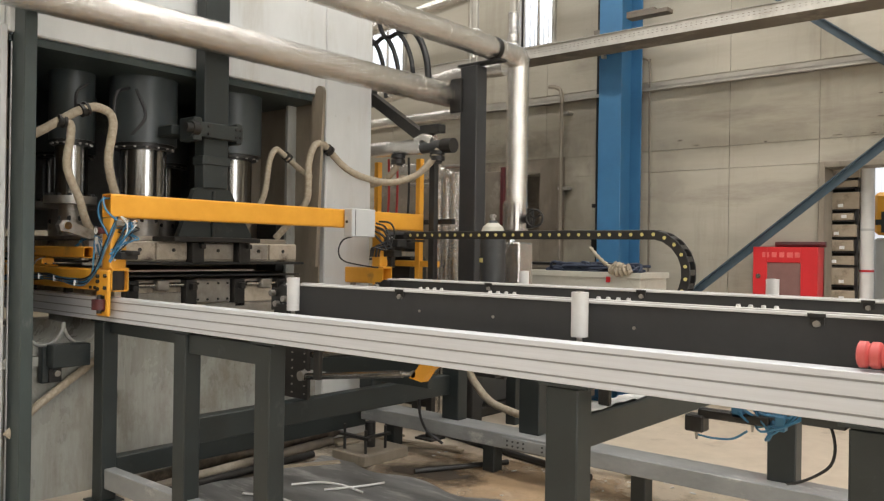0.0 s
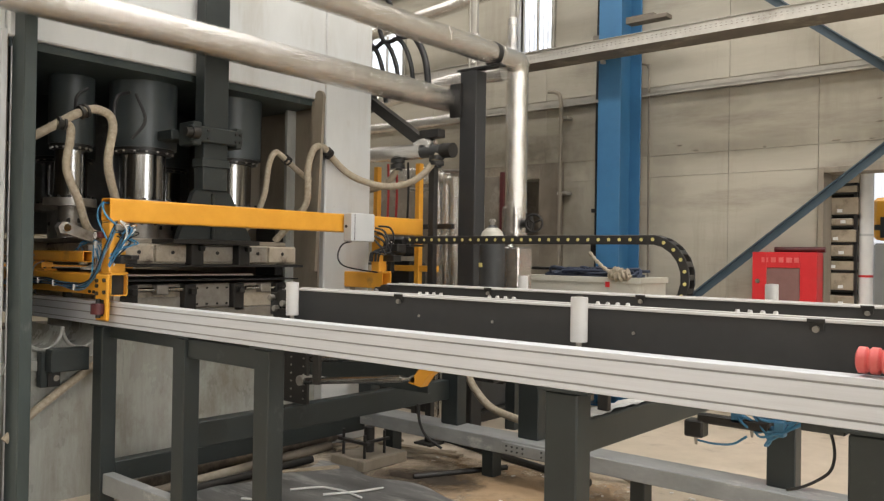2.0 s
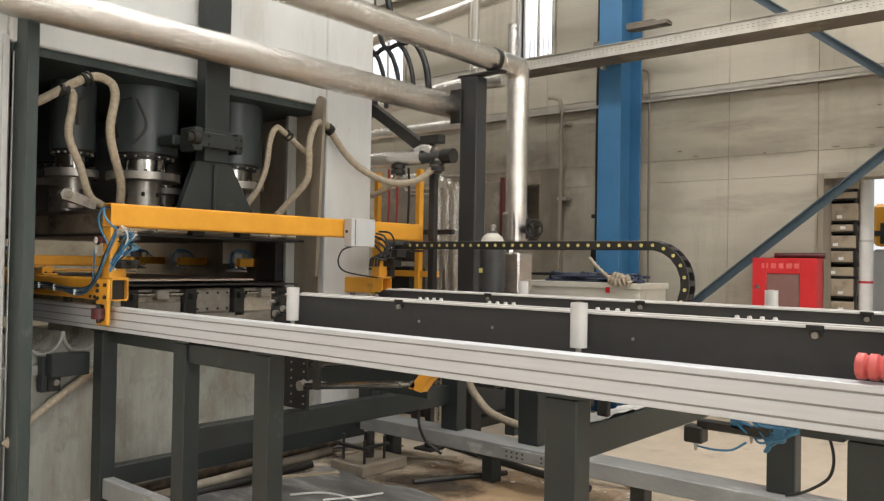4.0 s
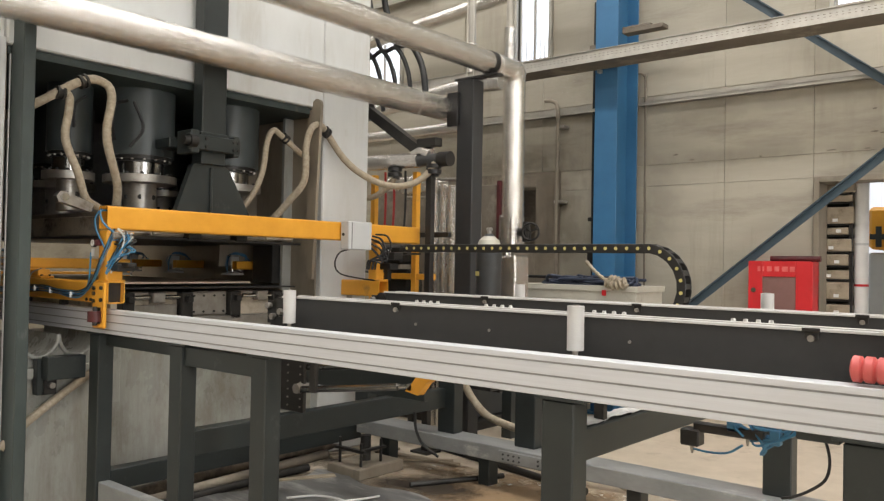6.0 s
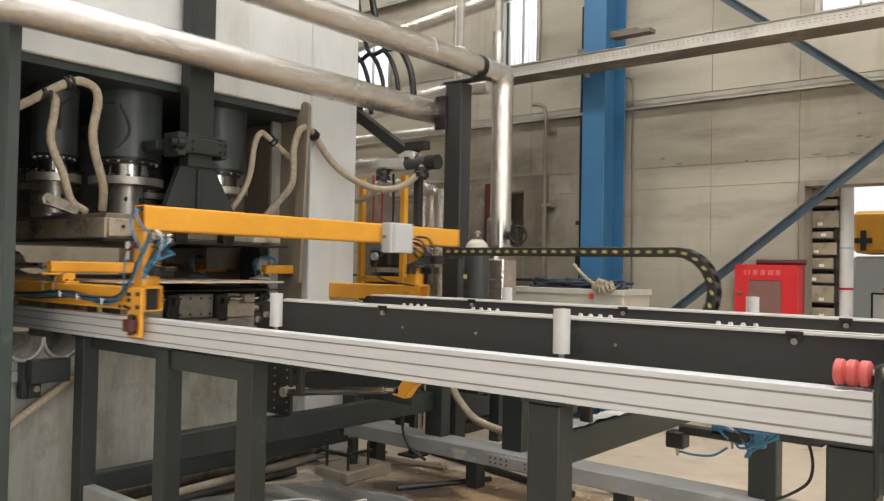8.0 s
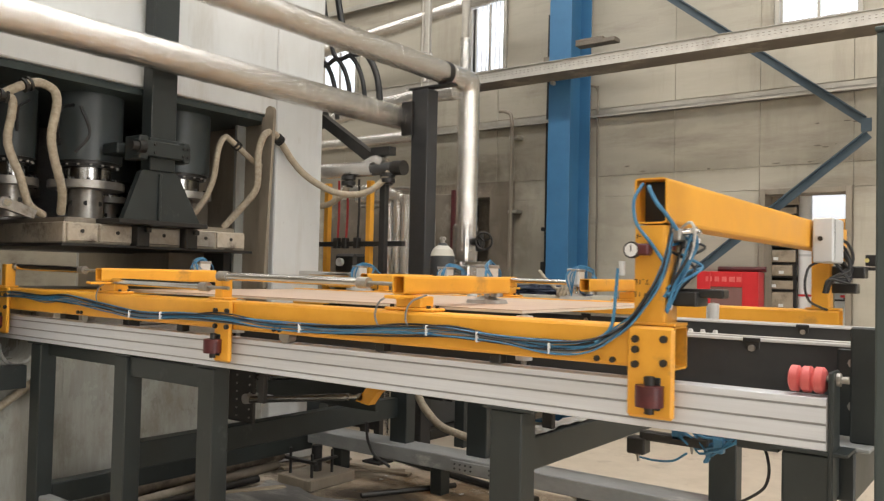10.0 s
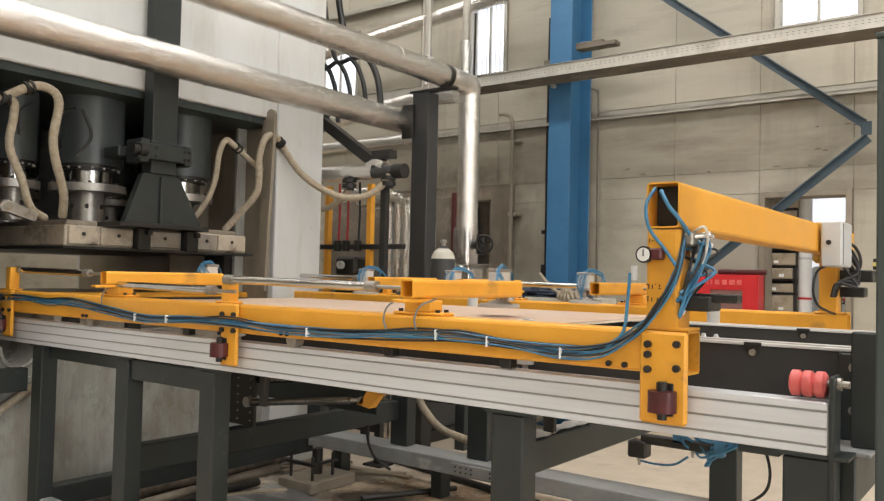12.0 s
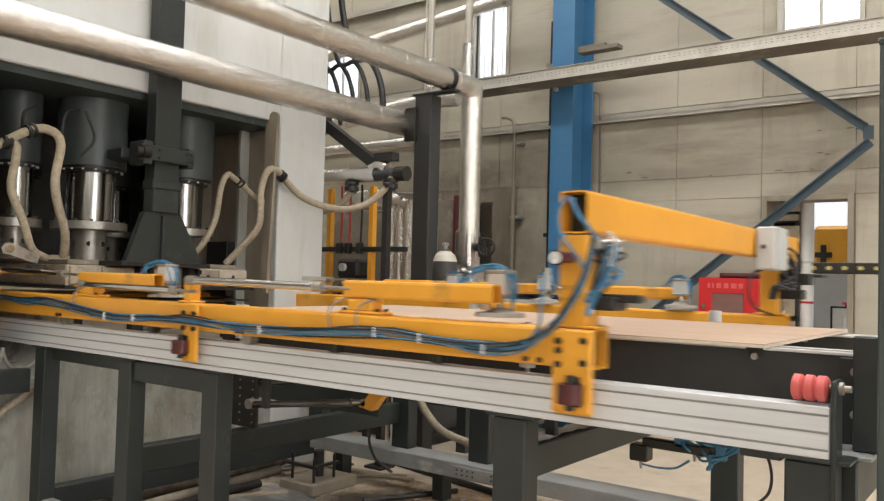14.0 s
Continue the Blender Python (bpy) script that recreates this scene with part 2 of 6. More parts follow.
M_LABELY = mat("yellow_label", (0.66, 0.57, 0.20), (0.52, 0.45, 0.16), 9, 0.5)


# ---- building helpers ----
ORIGIN = {}


def thing(name, at=(0, 0, 0), label="", category="", group="", kind=""):
    ob = new(name)
    ob.empty_display_size = 0.1
    ob.location = at
    ORIGIN[ob.name] = Vector(at)
    return tagged(ob, label, category, group, kind)


EACH = {"marker_writing", "lettering", "cylinder_cap", "oil_hose", "leg_frame", "anchor", "upright", "sill_beam", "top_beam", "base_beam", "wear_strip", "barrel", "rod", "rod_head",
        "platen_face", "side_panel", "ball_unit", "nozzle", "branch_line", "tie_wrap", "side_plate", "bracket", "cylinder_end", "port", "axle", "post", "roller_axle"}


def islands(bm):
    """Splits a bmesh into one bmesh for each loose piece."""
    left, out = set(bm.verts), []
    while left:
        seed = left.pop()
        found, stack = {seed}, [seed]
        while stack:
            for e in stack.pop().link_edges:
                for v in e.verts:
                    if v in left:
                        left.discard(v)
                        found.add(v)
                        stack.append(v)
        nb = bmesh.new()
        ids = {v: nb.verts.new(v.co) for v in sorted(found, key=lambda v: v.index)}
        for f in {f for v in found for f in v.link_faces}:
            nb.faces.new([ids[v] for v in f.verts])
        out.append(nb)
    bm.free()
    return out


def part(name, bm, material, parent=None, label="", smooth=False):
    """Links a bmesh; small repeated pieces become one object each."""
    if parent and (name in EACH or name.endswith(("bolt", "screw", "nut"))):
        bm.verts.index_update()
        pieces = sorted(islands(bm), key=lambda b: tuple(round(x, 4) for x in min((v.co for v in b.verts), key=lambda c: (c.x, c.y, c.z))))
        return [link_part(name, b, material, parent, label, smooth) for b in pieces][0]
    return link_part(name, bm, material, parent, label, smooth)


def link_part(name, bm, material, parent=None, label="", smooth=False):
    """Links a bmesh, given in world metres, as one mesh object under a thing or under a part."""
    me = bpy.data.meshes.new(name)
    o = ORIGIN[parent.name] if parent else Vector((0, 0, 0))
    if o.length:
        bmesh.ops.translate(bm, verts=bm.verts, vec=-o)
    bm.normal_update()
    bm.to_mesh(me)
    bm.free()
    if smooth:
        for p in me.polygons:
            p.use_smooth = True
        me.set_sharp_from_angle(angle=radians(40))
    me.materials.append(material)
    ob = new(name, me)
    if parent:
        ob.parent = parent
    ORIGIN[ob.name] = o
    return tagged(ob, label)


def B(*boxes, bevel=0.004):
    """A bmesh of bevelled boxes (x0, x1, y0, y1, z0, z1)."""
    bm = bmesh.new()
    for x0, x1, y0, y1, z0, z1 in boxes:
        m = Matrix.LocRotScale(((x0 + x1) / 2, (y0 + y1) / 2, (z0 + z1) / 2), None, (abs(x1 - x0), abs(y1 - y0), abs(z1 - z0)))
        bmesh.ops.create_cube(bm, size=1, matrix=m)
    if bevel:
        bmesh.ops.bevel(bm, geom=bm.edges[:], offset=bevel, segments=1, affect="EDGES", clamp_overlap=True)
    return bm


def cyl(bm, p0, p1, r, r2=None, seg=20):
    p0, p1 = Vector(p0), Vector(p1)
    d = p1 - p0
    m = Matrix.Translation((p0 + p1) / 2) @ d.to_track_quat("Z", "Y").to_matrix().to_4x4()
    bmesh.ops.create_cone(bm, cap_ends=True, segments=seg, radius1=r, radius2=r if r2 is None else r2, depth=d.length, matrix=m)
    return bm


def C(*cyls, seg=20):
    bm = bmesh.new()
    for c in cyls:
        cyl(bm, c[0], c[1], c[2], c[3] if len(c) > 3 else None, seg)
    return bm


def smooth_path(pts, n=8):
    """A Catmull-Rom line through pts."""
    pts = [Vector(p) for p in pts]
    q = [pts[0] * 2 - pts[1]] + pts + [pts[-1] * 2 - pts[-2]]
    out = []
    for i in range(1, len(q) - 2):
        a, b, c, d = q[i - 1:i + 3]
        for k in range(n):
            u = k / n
            out.append(0.5 * (2 * b + (c - a) * u + (2 * a - 5 * b + 4 * c - d) * u * u + (3 * b - a - 3 * c + d) * u ** 3))
    return out + [pts[-1]]


def tube(bm, pts, r, seg=10, n=8, wobble=0.0):
    line = smooth_path(pts, n) if n > 1 else [Vector(p) for p in pts]
    rings = []
    side = None
    for i, p in enumerate(line):
        d = (line[min(i + 1, len(line) - 1)] - line[max(i - 1, 0)]).normalized()
        if side is None:
            side = d.orthogonal().normalized()
        side = (side - d * side.dot(d)).normalized()
        up = d.cross(side)
        rr = r * (1 + wobble * math.sin(i * 2.1))
        rings.append([bm.verts.new(p + (side * math.cos(a) + up * math.sin(a)) * rr) for a in (2 * math.pi * k / seg for k in range(seg))])
    for a, b in zip(rings, rings[1:]):
        for k in range(seg):
            bm.faces.new((a[k], a[(k + 1) % seg], b[(k + 1) % seg], b[k]))
    bm.faces.new(rings[0][::-1])
    bm.faces.new(rings[-1])
    return bm


def TB(*tubes, seg=10, n=8, wobble=0.0):
    bm = bmesh.new()
    for pts, r in tubes:
        tube(bm, pts, r, seg, n, wobble)
    return bm


def prism(bm, outline, axis, a, b):
    """Extrudes a closed outline of 2D points along axis from a to b."""
    def at(p, v):
        return {"x": (v, p[0], p[1]), "y": (p[0], v, p[1]), "z": (p[0], p[1], v)}[axis]
    v0 = [bm.verts.new(at(p, a)) for p in outline]
    v1 = [bm.verts.new(at(p, b)) for p in outline]
    k = len(outline)
    bm.faces.new(v0)
    bm.faces.new(v1[::-1])
    for i in range(k):
        bm.faces.new((v0[i], v1[i], v1[(i + 1) % k], v0[(i + 1) % k]))
    bmesh.ops.recalc_face_normals(bm, faces=bm.faces[:])
    return bm


def square_tube(bm, axis, a, b, u0, u1, v0, v1, wall=0.006, round_by=0.013):
    """A hollow rectangular tube along axis, open at both ends."""
    def at(v, p, q):
        return {"x": (v, p, q), "y": (p, v, q), "z": (p, q, v)}[axis]
    def ring(v, k):
        c, d = max(0.003, round_by - k), max(0.001, (round_by - k) * 0.3)
        a0, a1, b0, b1 = u0 + k, u1 - k, v0 + k, v1 - k
        return [bm.verts.new(at(v, p, q)) for p, q in ((a0 + c, b0), (a1 - c, b0), (a1 - d, b0 + d), (a1, b0 + c), (a1, b1 - c), (a1 - d, b1 - d), (a1 - c, b1), (a0 + c, b1), (a0 + d, b1 - d), (a0, b1 - c), (a0, b0 + c), (a0 + d, b0 + d))]
    oa, ob, ia, ib = ring(a, 0), ring(b, 0), ring(a, wall), ring(b, wall)
    for i in range(12):
        j = (i + 1) % 12
        bm.faces.new((oa[i], oa[j], ob[j], ob[i]))
        bm.faces.new((ia[j], ia[i], ib[i], ib[j]))
        bm.faces.new((oa[j], oa[i], ia[i], ia[j]))
        bm.faces.new((ob[i], ob[j], ib[j], ib[i]))
    bmesh.ops.recalc_face_normals(bm, faces=bm.faces[:])
    return bm


def bolts(points, axis, r=0.011, h=0.012):
    bm = bmesh.new()
    d = {"x": Vector((1, 0, 0)), "y": Vector((0, 1, 0)), "z": Vector((0, 0, 1))}[axis[-1]] * (-1 if axis[0] == "-" else 1)
    for p in points:
        cyl(bm, Vector(p) - d * 0.003, Vector(p) + d * h, r, seg=8)
    return bm


def part_at(name, bm, material, parent, pivot, label="", smooth=False):
    """A part with its own turning point."""
    base = ORIGIN[parent.name]
    bmesh.ops.translate(bm, verts=bm.verts, vec=-Vector(pivot) + base)
    ob = part(name, bm, material, parent, label, smooth)
    ob.location = Vector(pivot) - base
    ORIGIN[ob.name] = Vector(pivot)
    return ob


# ---- the hall ----
X0, X1, Y0, Y1, ZR = -15.0, 10.0, -10.0, 6.6, 8.8


def hall():
    floor = part("floor", B((X0, X1, Y0, Y1 + 6, -0.2, 0.0), bevel=0), M_FLOOR)
    tagged(floor, "dusty tan concrete workshop floor", "floor", kind="structure")
    # back wall with two real openings and three window openings
    holes = [(-1.95, -1.10, 0.0, 2.74), (-6.45, -5.60, 1.95, 2.84), (-5.95, -5.42, 4.62, 5.60), (-1.80, -1.02, 4.62, 5.60), (-9.0, -8.2, 4.62, 5.60)]
    xs = sorted({X0, X1, *[h[0] for h in holes], *[h[1] for h in holes]})
    zs = sorted({0.0, ZR, *[h[2] for h in holes], *[h[3] for h in holes]})
    boxes = []
    for a, b in zip(xs, xs[1:]):
        run = None
        for c, d in zip(zs, zs[1:]):
            solid = not any(h[0] < (a + b) / 2 < h[1] and h[2] < (c + d) / 2 < h[3] for h in holes)
            if solid:
                run = (run[0], d) if run else (c, d)
            if (not solid or d == ZR) and run:
                boxes.append((a, b, Y1, Y1 + 0.25, run[0], run[1]))
                run = None
    wall = part("wall_north", B(*boxes, bevel=0), M_WALL)
    tagged(wall, "grimy cream panelled factory wall with openings", "wall", kind="structure")
    # wall panels, each a slab with its own joints, on the face of the wall
    rng = random.Random(3)
    bands = [(0.02, 1.30), (1.305, 2.772), (2.777, 3.034), (3.039, 3.78), (3.90, 4.57), (4.575, 5.9), (5.905, 7.4)]
    edges = [-14.0, -12.6, -11.2, -9.8, -8.4, -7.55, -6.9, -5.5, -4.1, -2.98, -2.0, -1.05, 0.35, 1.75, 3.15, 5.0]
    for za, zb in bands:
        for a, b in zip(edges, edges[1:]):
            if any(h[0] < b - 0.01 and h[1] > a + 0.01 and h[2] < zb - 0.01 and h[3] > za + 0.01 for h in holes):
                continue
            g = 0.0022
            y = Y1 - 0.016 - rng.uniform(0, 0.004)
            p = part("wall_panel", B((a + g, b - g, y, Y1 + 0.001, za, zb), bevel=0.002), M_WALL, wall)
    # black scuffs and rubbed marks on the panels
    for k in range(11):
        x, z = rng.uniform(-3.7, -1.0), rng.choice((3.06, 3.12, 3.22, 3.48)) + rng.uniform(-0.03, 0.03)
        w, h = rng.uniform(0.012, 0.05), rng.uniform(0.004, 0.012)
        bm = bmesh.new()
        bm.faces.new([bm.verts.new((x + w * math.cos(a) * rng.uniform(0.6, 1.1), Y1 - 0.0225, z + h * math.sin(a) * rng.uniform(0.5, 1.2))) for a in [-2 * math.pi * i / 11 for i in range(11)]][::-1])
        part("scuff_mark", bm, M_SOOT_SHADE, wall, "dark rubbed scuff mark")
    # grime that has settled on the panels: soot near the opening, smears along the joints
    for k, (x, z, w, h, m) in enumerate(((-5.35, 2.55, 0.75, 1.0, M_GRIME), (-6.9, 2.6, 0.6, 1.0, M_GRIME), (-5.9, 3.2, 1.1, 0.35, M_GRIME), (-3.2, 3.62, 0.9, 0.22, M_SMEAR), (-1.9, 3.66, 1.1, 0.16, M_SMEAR), (-3.75, 2.55, 0.35, 0.9, M_SMEAR), (-2.6, 3.10, 1.3, 0.18, M_SMEAR), (-1.1, 3.08, 0.9, 0.14, M_SMEAR), (-4.7, 4.35, 0.7, 0.5, M_SMEAR), (-2.4, 4.45, 1.2, 0.2, M_SMEAR), (-4.9, 2.0, 0.5, 0.7, M_SMEAR))):
        bm = bmesh.new()
        bm.faces.new([bm.verts.new((u * w, v * h, 0)) for u, v in ((-1, -1), (1, -1), (1, 1), (-1, 1))])
        g = part("wall_grime", bm, m)
        g.matrix_world = pose(x, Y1 - 0.034 - 0.001 * k, z, 90, 0, 0)
        tagged(g, "dark soot settled on the wall panels" if m is M_GRIME else "brown smear along the wall panel joints", "stain", kind="stuff")
    # sooty surround of the small opening
    so = part("sooty_panel", B((-7.5, -6.46, Y1 - 0.03, Y1, 0.9, 3.05), (-5.59, -5.2, Y1 - 0.03, Y1, 0.9, 3.05), (-6.46, -5.59, Y1 - 0.03, Y1, 0.9, 1.94), (-6.46, -5.59, Y1 - 0.03, Y1, 2.85, 3.05), bevel=0.003), M_JAMB, wall, "soot-blackened panels round a small wall opening")
    for z, h in ((3.80, 0.09), (5.92, 0.10)):
        girt = part("girt", B((X0, X1, Y1 - 0.13, Y1 - 0.004, z, z + 0.012), (X0, X1, Y1 - 0.02, Y1 - 0.003, z, z + h), (X0, X1, Y1 - 0.13, Y1 - 0.118, z - 0.03, z + 0.012), bevel=0.002), M_TRIM)
        tagged(girt, "dusty galvanised wall girt", "girt", kind="structure")
    for name, (a, b, c, d) in zip(("window_1", "window_2", "window_3"), holes[2:]):
        w = thing(name, ((a + b) / 2, Y1, c), "bright translucent corrugated window", "window", kind="structure")
        bm = bmesh.new()
        n = 16
        for i in range(n):
            x = a + (b - a) * i / n
            o = [(x, Y1 + 0.10), (x + (b - a) / n * 0.3, Y1 + 0.07), (x + (b - a) / n * 0.7, Y1 + 0.07), (x + (b - a) / n, Y1 + 0.10)]
            for q, r in zip(o, o[1:]):
                bm.faces.new([bm.verts.new((*q, c)), bm.verts.new((*r, c)), bm.verts.new((*r, d)), bm.verts.new((*q, d))])
        part("pane", bm, M_LIGHTPANEL, w, "milky corrugated daylight sheet")
        # Ribs of weaker glow stand for the shading of the corrugation.
        for i in range(0, 7):
            x = a + (b - a) * (i + 0.5) / 7
            part("rib", B((x - 0.014, x + 0.014, Y1 + 0.045, Y1 + 0.068, c, d), bevel=0.004), M_LIGHTRIB, w)
        part("window_frame", B((a - 0.05, a, Y1 - 0.05, Y1 + 0.05, c - 0.05, d + 0.05), (b, b + 0.05, Y1 - 0.05, Y1 + 0.05, c - 0.05, d + 0.05), (a, b, Y1 - 0.05, Y1 + 0.05, d, d + 0.05), (a, b, Y1 - 0.05, Y1 + 0.05, c - 0.05, c)), M_TRIM, w)
        part("mullion", B(((a + b) / 2 - 0.015, (a + b) / 2 + 0.015, Y1 + 0.01, Y1 + 0.05, c, d)), M_TRIM, w)
    so2 = thing("sooty_hood", (-6.0, 7.0, 0), "soot-stained steel hood behind the small opening", "hood")
    part("back_panel", B((-6.9, -5.2, 7.3, 7.35, 0, 3.2), bevel=0.004), M_SOOT_SHADE, so2)
    part("side_panel", B((-6.75, -6.70, 6.86, 7.3, 0, 3.2), (-5.4, -5.35, 6.86, 7.3, 0, 3.2), bevel=0.004), M_SOOT_SHADE, so2)
    part("duct", B((-6.45, -6.2, 6.9, 7.2, 0, 2.8), bevel=0.01), M_BLACK, so2)
    # doorway frame
    dr = thing("door_1", (-1.5, Y1, 0), "open doorway with a dark steel frame", "doorway", kind="structure")
    part("door_frame", B((-1.99, -1.93, Y1 - 0.06, Y1 + 0.26, 0, 2.78), (-1.12, -1.06, Y1 - 0.06, Y1 + 0.26, 0, 2.78), (-1.93, -1.12, Y1 - 0.06, Y1 + 0.26, 2.72, 2.78)), M_JAMB, dr)
    # hall beyond the openings; its end wall glows to stand for daylight there
    back = part("wall_beyond", B((X0, X1, Y1 + 6, Y1 + 6.2, 0, 6), bevel=0), M_ROOM_GLOW)
    tagged(back, "pale glowing wall standing for the bright hall beyond", "wall", kind="structure")
    part_c = part("ceiling_beyond", B((X0, X1, Y1 + 0.3, Y1 + 6, 6.0, 6.1), bevel=0), M_ROOF)
    tagged(part_c, "pale ceiling of the hall beyond", "ceiling", kind="structure")
    # other walls and roof
    for nm, bx, hole in (("wall_south", (X0, X1, Y0 - 0.25, Y0, 0, ZR), None), ("wall_west", (X0 - 0.25, X0, Y0, Y1, 0, ZR), None), ("wall_east", (X1, X1 + 0.25, Y0, Y1, 0, ZR), None)):
        w = part(nm, B(bx, bevel=0), M_WALL)
        tagged(w, "plain cream panelled factory wall", "wall", kind="structure")
    # Roof strips are unseen, added to go with the overhead lamps.
    strips = (-7.0, -2.6, 1.4, 4.0)
    ys = [Y0] + [v for s in strips for v in (s - 0.5, s + 0.5)] + [Y1 + 0.25]
    roof = B(*[(X0, X1, a, b, ZR, ZR + 0.15) for a, b in zip(ys[::2], ys[1::2])], bevel=0)
    ce = part("ceiling", roof, M_ROOF)
    tagged(ce, "pale ribbed metal roof with added skylight strips", "ceiling", kind="structure")
    for s in strips:
        k = part("skylight", B((X0, X1, s - 0.5, s + 0.5, ZR + 0.16, ZR + 0.18), bevel=0), M_SKYPANEL)
        tagged(k, "unseen glowing roof strip added as a skylight", "skylight", kind="structure")


hall()


def steel_column(x0, x1, y0, y1):
    c = thing("steel_column", ((x0 + x1) / 2, (y0 + y1) / 2, 0), "tall blue painted steel column by the wall", "column", kind="structure")
    t = 0.022
    part("flange", B((x0, x1, y0, y0 + t, 0.02, 8.6), bevel=0.003), M_BLUE, c)
    part("flange", B((x0, x1, y1 - t, y1, 0.02, 8.6), bevel=0.003), M_BLUE, c)
    part("web", B(((x0 + x1) / 2 - 0.01, (x0 + x1) / 2 + 0.01, y0 + t, y1 - t, 0.02, 8.6), bevel=0.002), M_BLUE, c)
    part("base_plate", B((x0 - 0.08, x1 + 0.08, y0 - 0.08, y1 + 0.08, 0, 0.02), bevel=0.003), M_BLUE, c)
    part("lug", B((x1, x1 + 0.52, y0 + 0.1, y0 + 0.25, 4.57, 4.62), (x1, x1 + 0.36, y0 + 0.1, y0 + 0.25, 4.62, 4.65), (x0 - 0.14, x0, y0 + 0.1, y0 + 0.2, 4.40, 4.5), bevel=0.004), M_SOOT_SHADE, c, "dusty brown steel lugs")
    return c


steel_column(-4.33, -4.03, 5.92, 6.46)


def brace(p0, p1, label):
    p0, p1 = Vector(p0), Vector(p1)
    d = p1 - p0
    c = thing("wall_brace", p0, label, "brace", kind="structure")
    bm = bmesh.new()
    m = Matrix.Translation((p0 + p1) / 2) @ d.to_track_quat("X", "Z").to_matrix().to_4x4()
    bmesh.ops.create_cube(bm, size=1, matrix=m @ Matrix.Diagonal((d.length, 0.07, 0.012, 1)))
    bmesh.ops.create_cube(bm, size=1, matrix=m @ Matrix.Translation((0, 0.03, -0.04)) @ Matrix.Diagonal((d.length, 0.010, 0.085, 1)))
    part("angle_bar", bm, M_BRACE, c)
    return c


brace((-3.62, 6.33, 1.10), (-0.90, 6.33, 3.30), "dusty blue diagonal steel wall brace")
brace((-3.10, 6.33, 5.22), (-0.90, 6.33, 3.45), "dusty blue diagonal steel wall brace")
gp = thing("gusset_plate", (-0.9, 6.33, 3.36), "small blue steel gusset plate on the wall braces", "plate", kind="structure")
part("plate", B((-0.95, -0.85, 6.35, 6.36, 3.30, 3.44)), M_BRACE, gp)


def cable_tray():
    t = thing("cable_tray", (-3, 5.6, 4.2), "long perforated galvanised cable tray", "cable tray")
    z0, z1, ya, yb, xa, xb = 4.14, 4.275, 5.5, 5.88, -11.0, 6.0
    part("side_rail", B((xa, xb, ya, ya + 0.004, z0, z1), (xa, xb, ya - 0.02, ya + 0.004, z1 - 0.006, z1), bevel=0), M_GALV, t)
    part("side_rail", B((xa, xb, yb - 0.004, yb, z0, z1), bevel=0), M_GALV, t)
    # Shade under the tray put into its floor with the soot colour.
    part("tray_floor", B((xa, xb, ya + 0.004, yb - 0.004, z0, z0 + 0.004), bevel=0), M_SOOT_SHADE, t, "tray underside darkened for its shade")
    bm = bmesh.new()
    x = -7.4
    while x < 1.2:
        for z in (z0 + 0.055, z0 + 0.082):
            bmesh.ops.create_cube(bm, size=1, matrix=Matrix.LocRotScale((x, ya - 0.001, z), None, (0.02, 0.003, 0.005)))
        x += 0.055
    tagged(part("slot_row", bm, M_SOOT_SHADE, t, "dark punched slots"), kind="stuff")
    part("cable", TB(([(xa, 5.65, 4.17), (-4, 5.67, 4.172), (xb, 5.65, 4.17)], 0.025)), M_HOSE_BLACK, t)
    for x in (-7.0, -4.27, 2.4):
        part("hanger", B((x, x + 0.04, yb - 0.03, 5.92 if x > -5 and x < 0 else 6.58, z0 - 0.04, z0), bevel=0.002), M_GALV, t)


cable_tray()


def wall_services():
    k = thing("wall_conduit", (-5.18, 6.5, 1.5), "tall dusty metal conduit on the wall", "conduit")
    part("pipe", TB(([(-5.35, 6.40, 3.98), (-5.24, 6.40, 3.96), (-5.16, 6.40, 3.86), (-5.15, 6.40, 3.4), (-5.15, 6.40, 1.2)], 0.026)), M_JAMB, k, smooth=True)
    part("bracket", B((-5.22, -5.08, 6.44, 6.6, 2.6, 2.64), (-5.22, -5.08, 6.44, 6.6, 3.6, 3.64)), M_GALV, k)
    k = thing("wall_conduit", (-4.7, 6.5, 1.5), "thin black drop cable beside the blue column", "cable")
    part("cable", TB(([(-4.66, 6.5, 5.2), (-4.67, 6.5, 3.5), (-4.66, 6.5, 1.5)], 0.018)), M_HOSE_BLACK, k)
    part("switch", B((-4.71, -4.63, 6.45, 6.5, 1.78, 1.95)), M_BLACK, k)
    part("clip", B((-4.71, -4.63, 6.45, 6.5, 2.35, 2.40)), M_BLACK, k)
    k = thing("wall_conduit", (-3.95, 6.5, 1.5), "thin grey conduit with a bend at the top", "conduit")
    part("pipe", TB(([(-4.2, 6.5, 4.18), (-4.02, 6.5, 4.18), (-3.955, 6.5, 4.11), (-3.95, 6.5, 3.9), (-3.93, 6.5, 1.2)], 0.013)), M_SOOT_SHADE, k, smooth=True)
    k = thing("wall_pipe", (-3.0, 6.5, 1.6), "long horizontal dark pipe low along the wall", "pipe")
    part("pipe", C(((-12, 6.47, 1.62), (-4.5, 6.47, 1.62), 0.02)), M_BLACK, k)


wall_services()


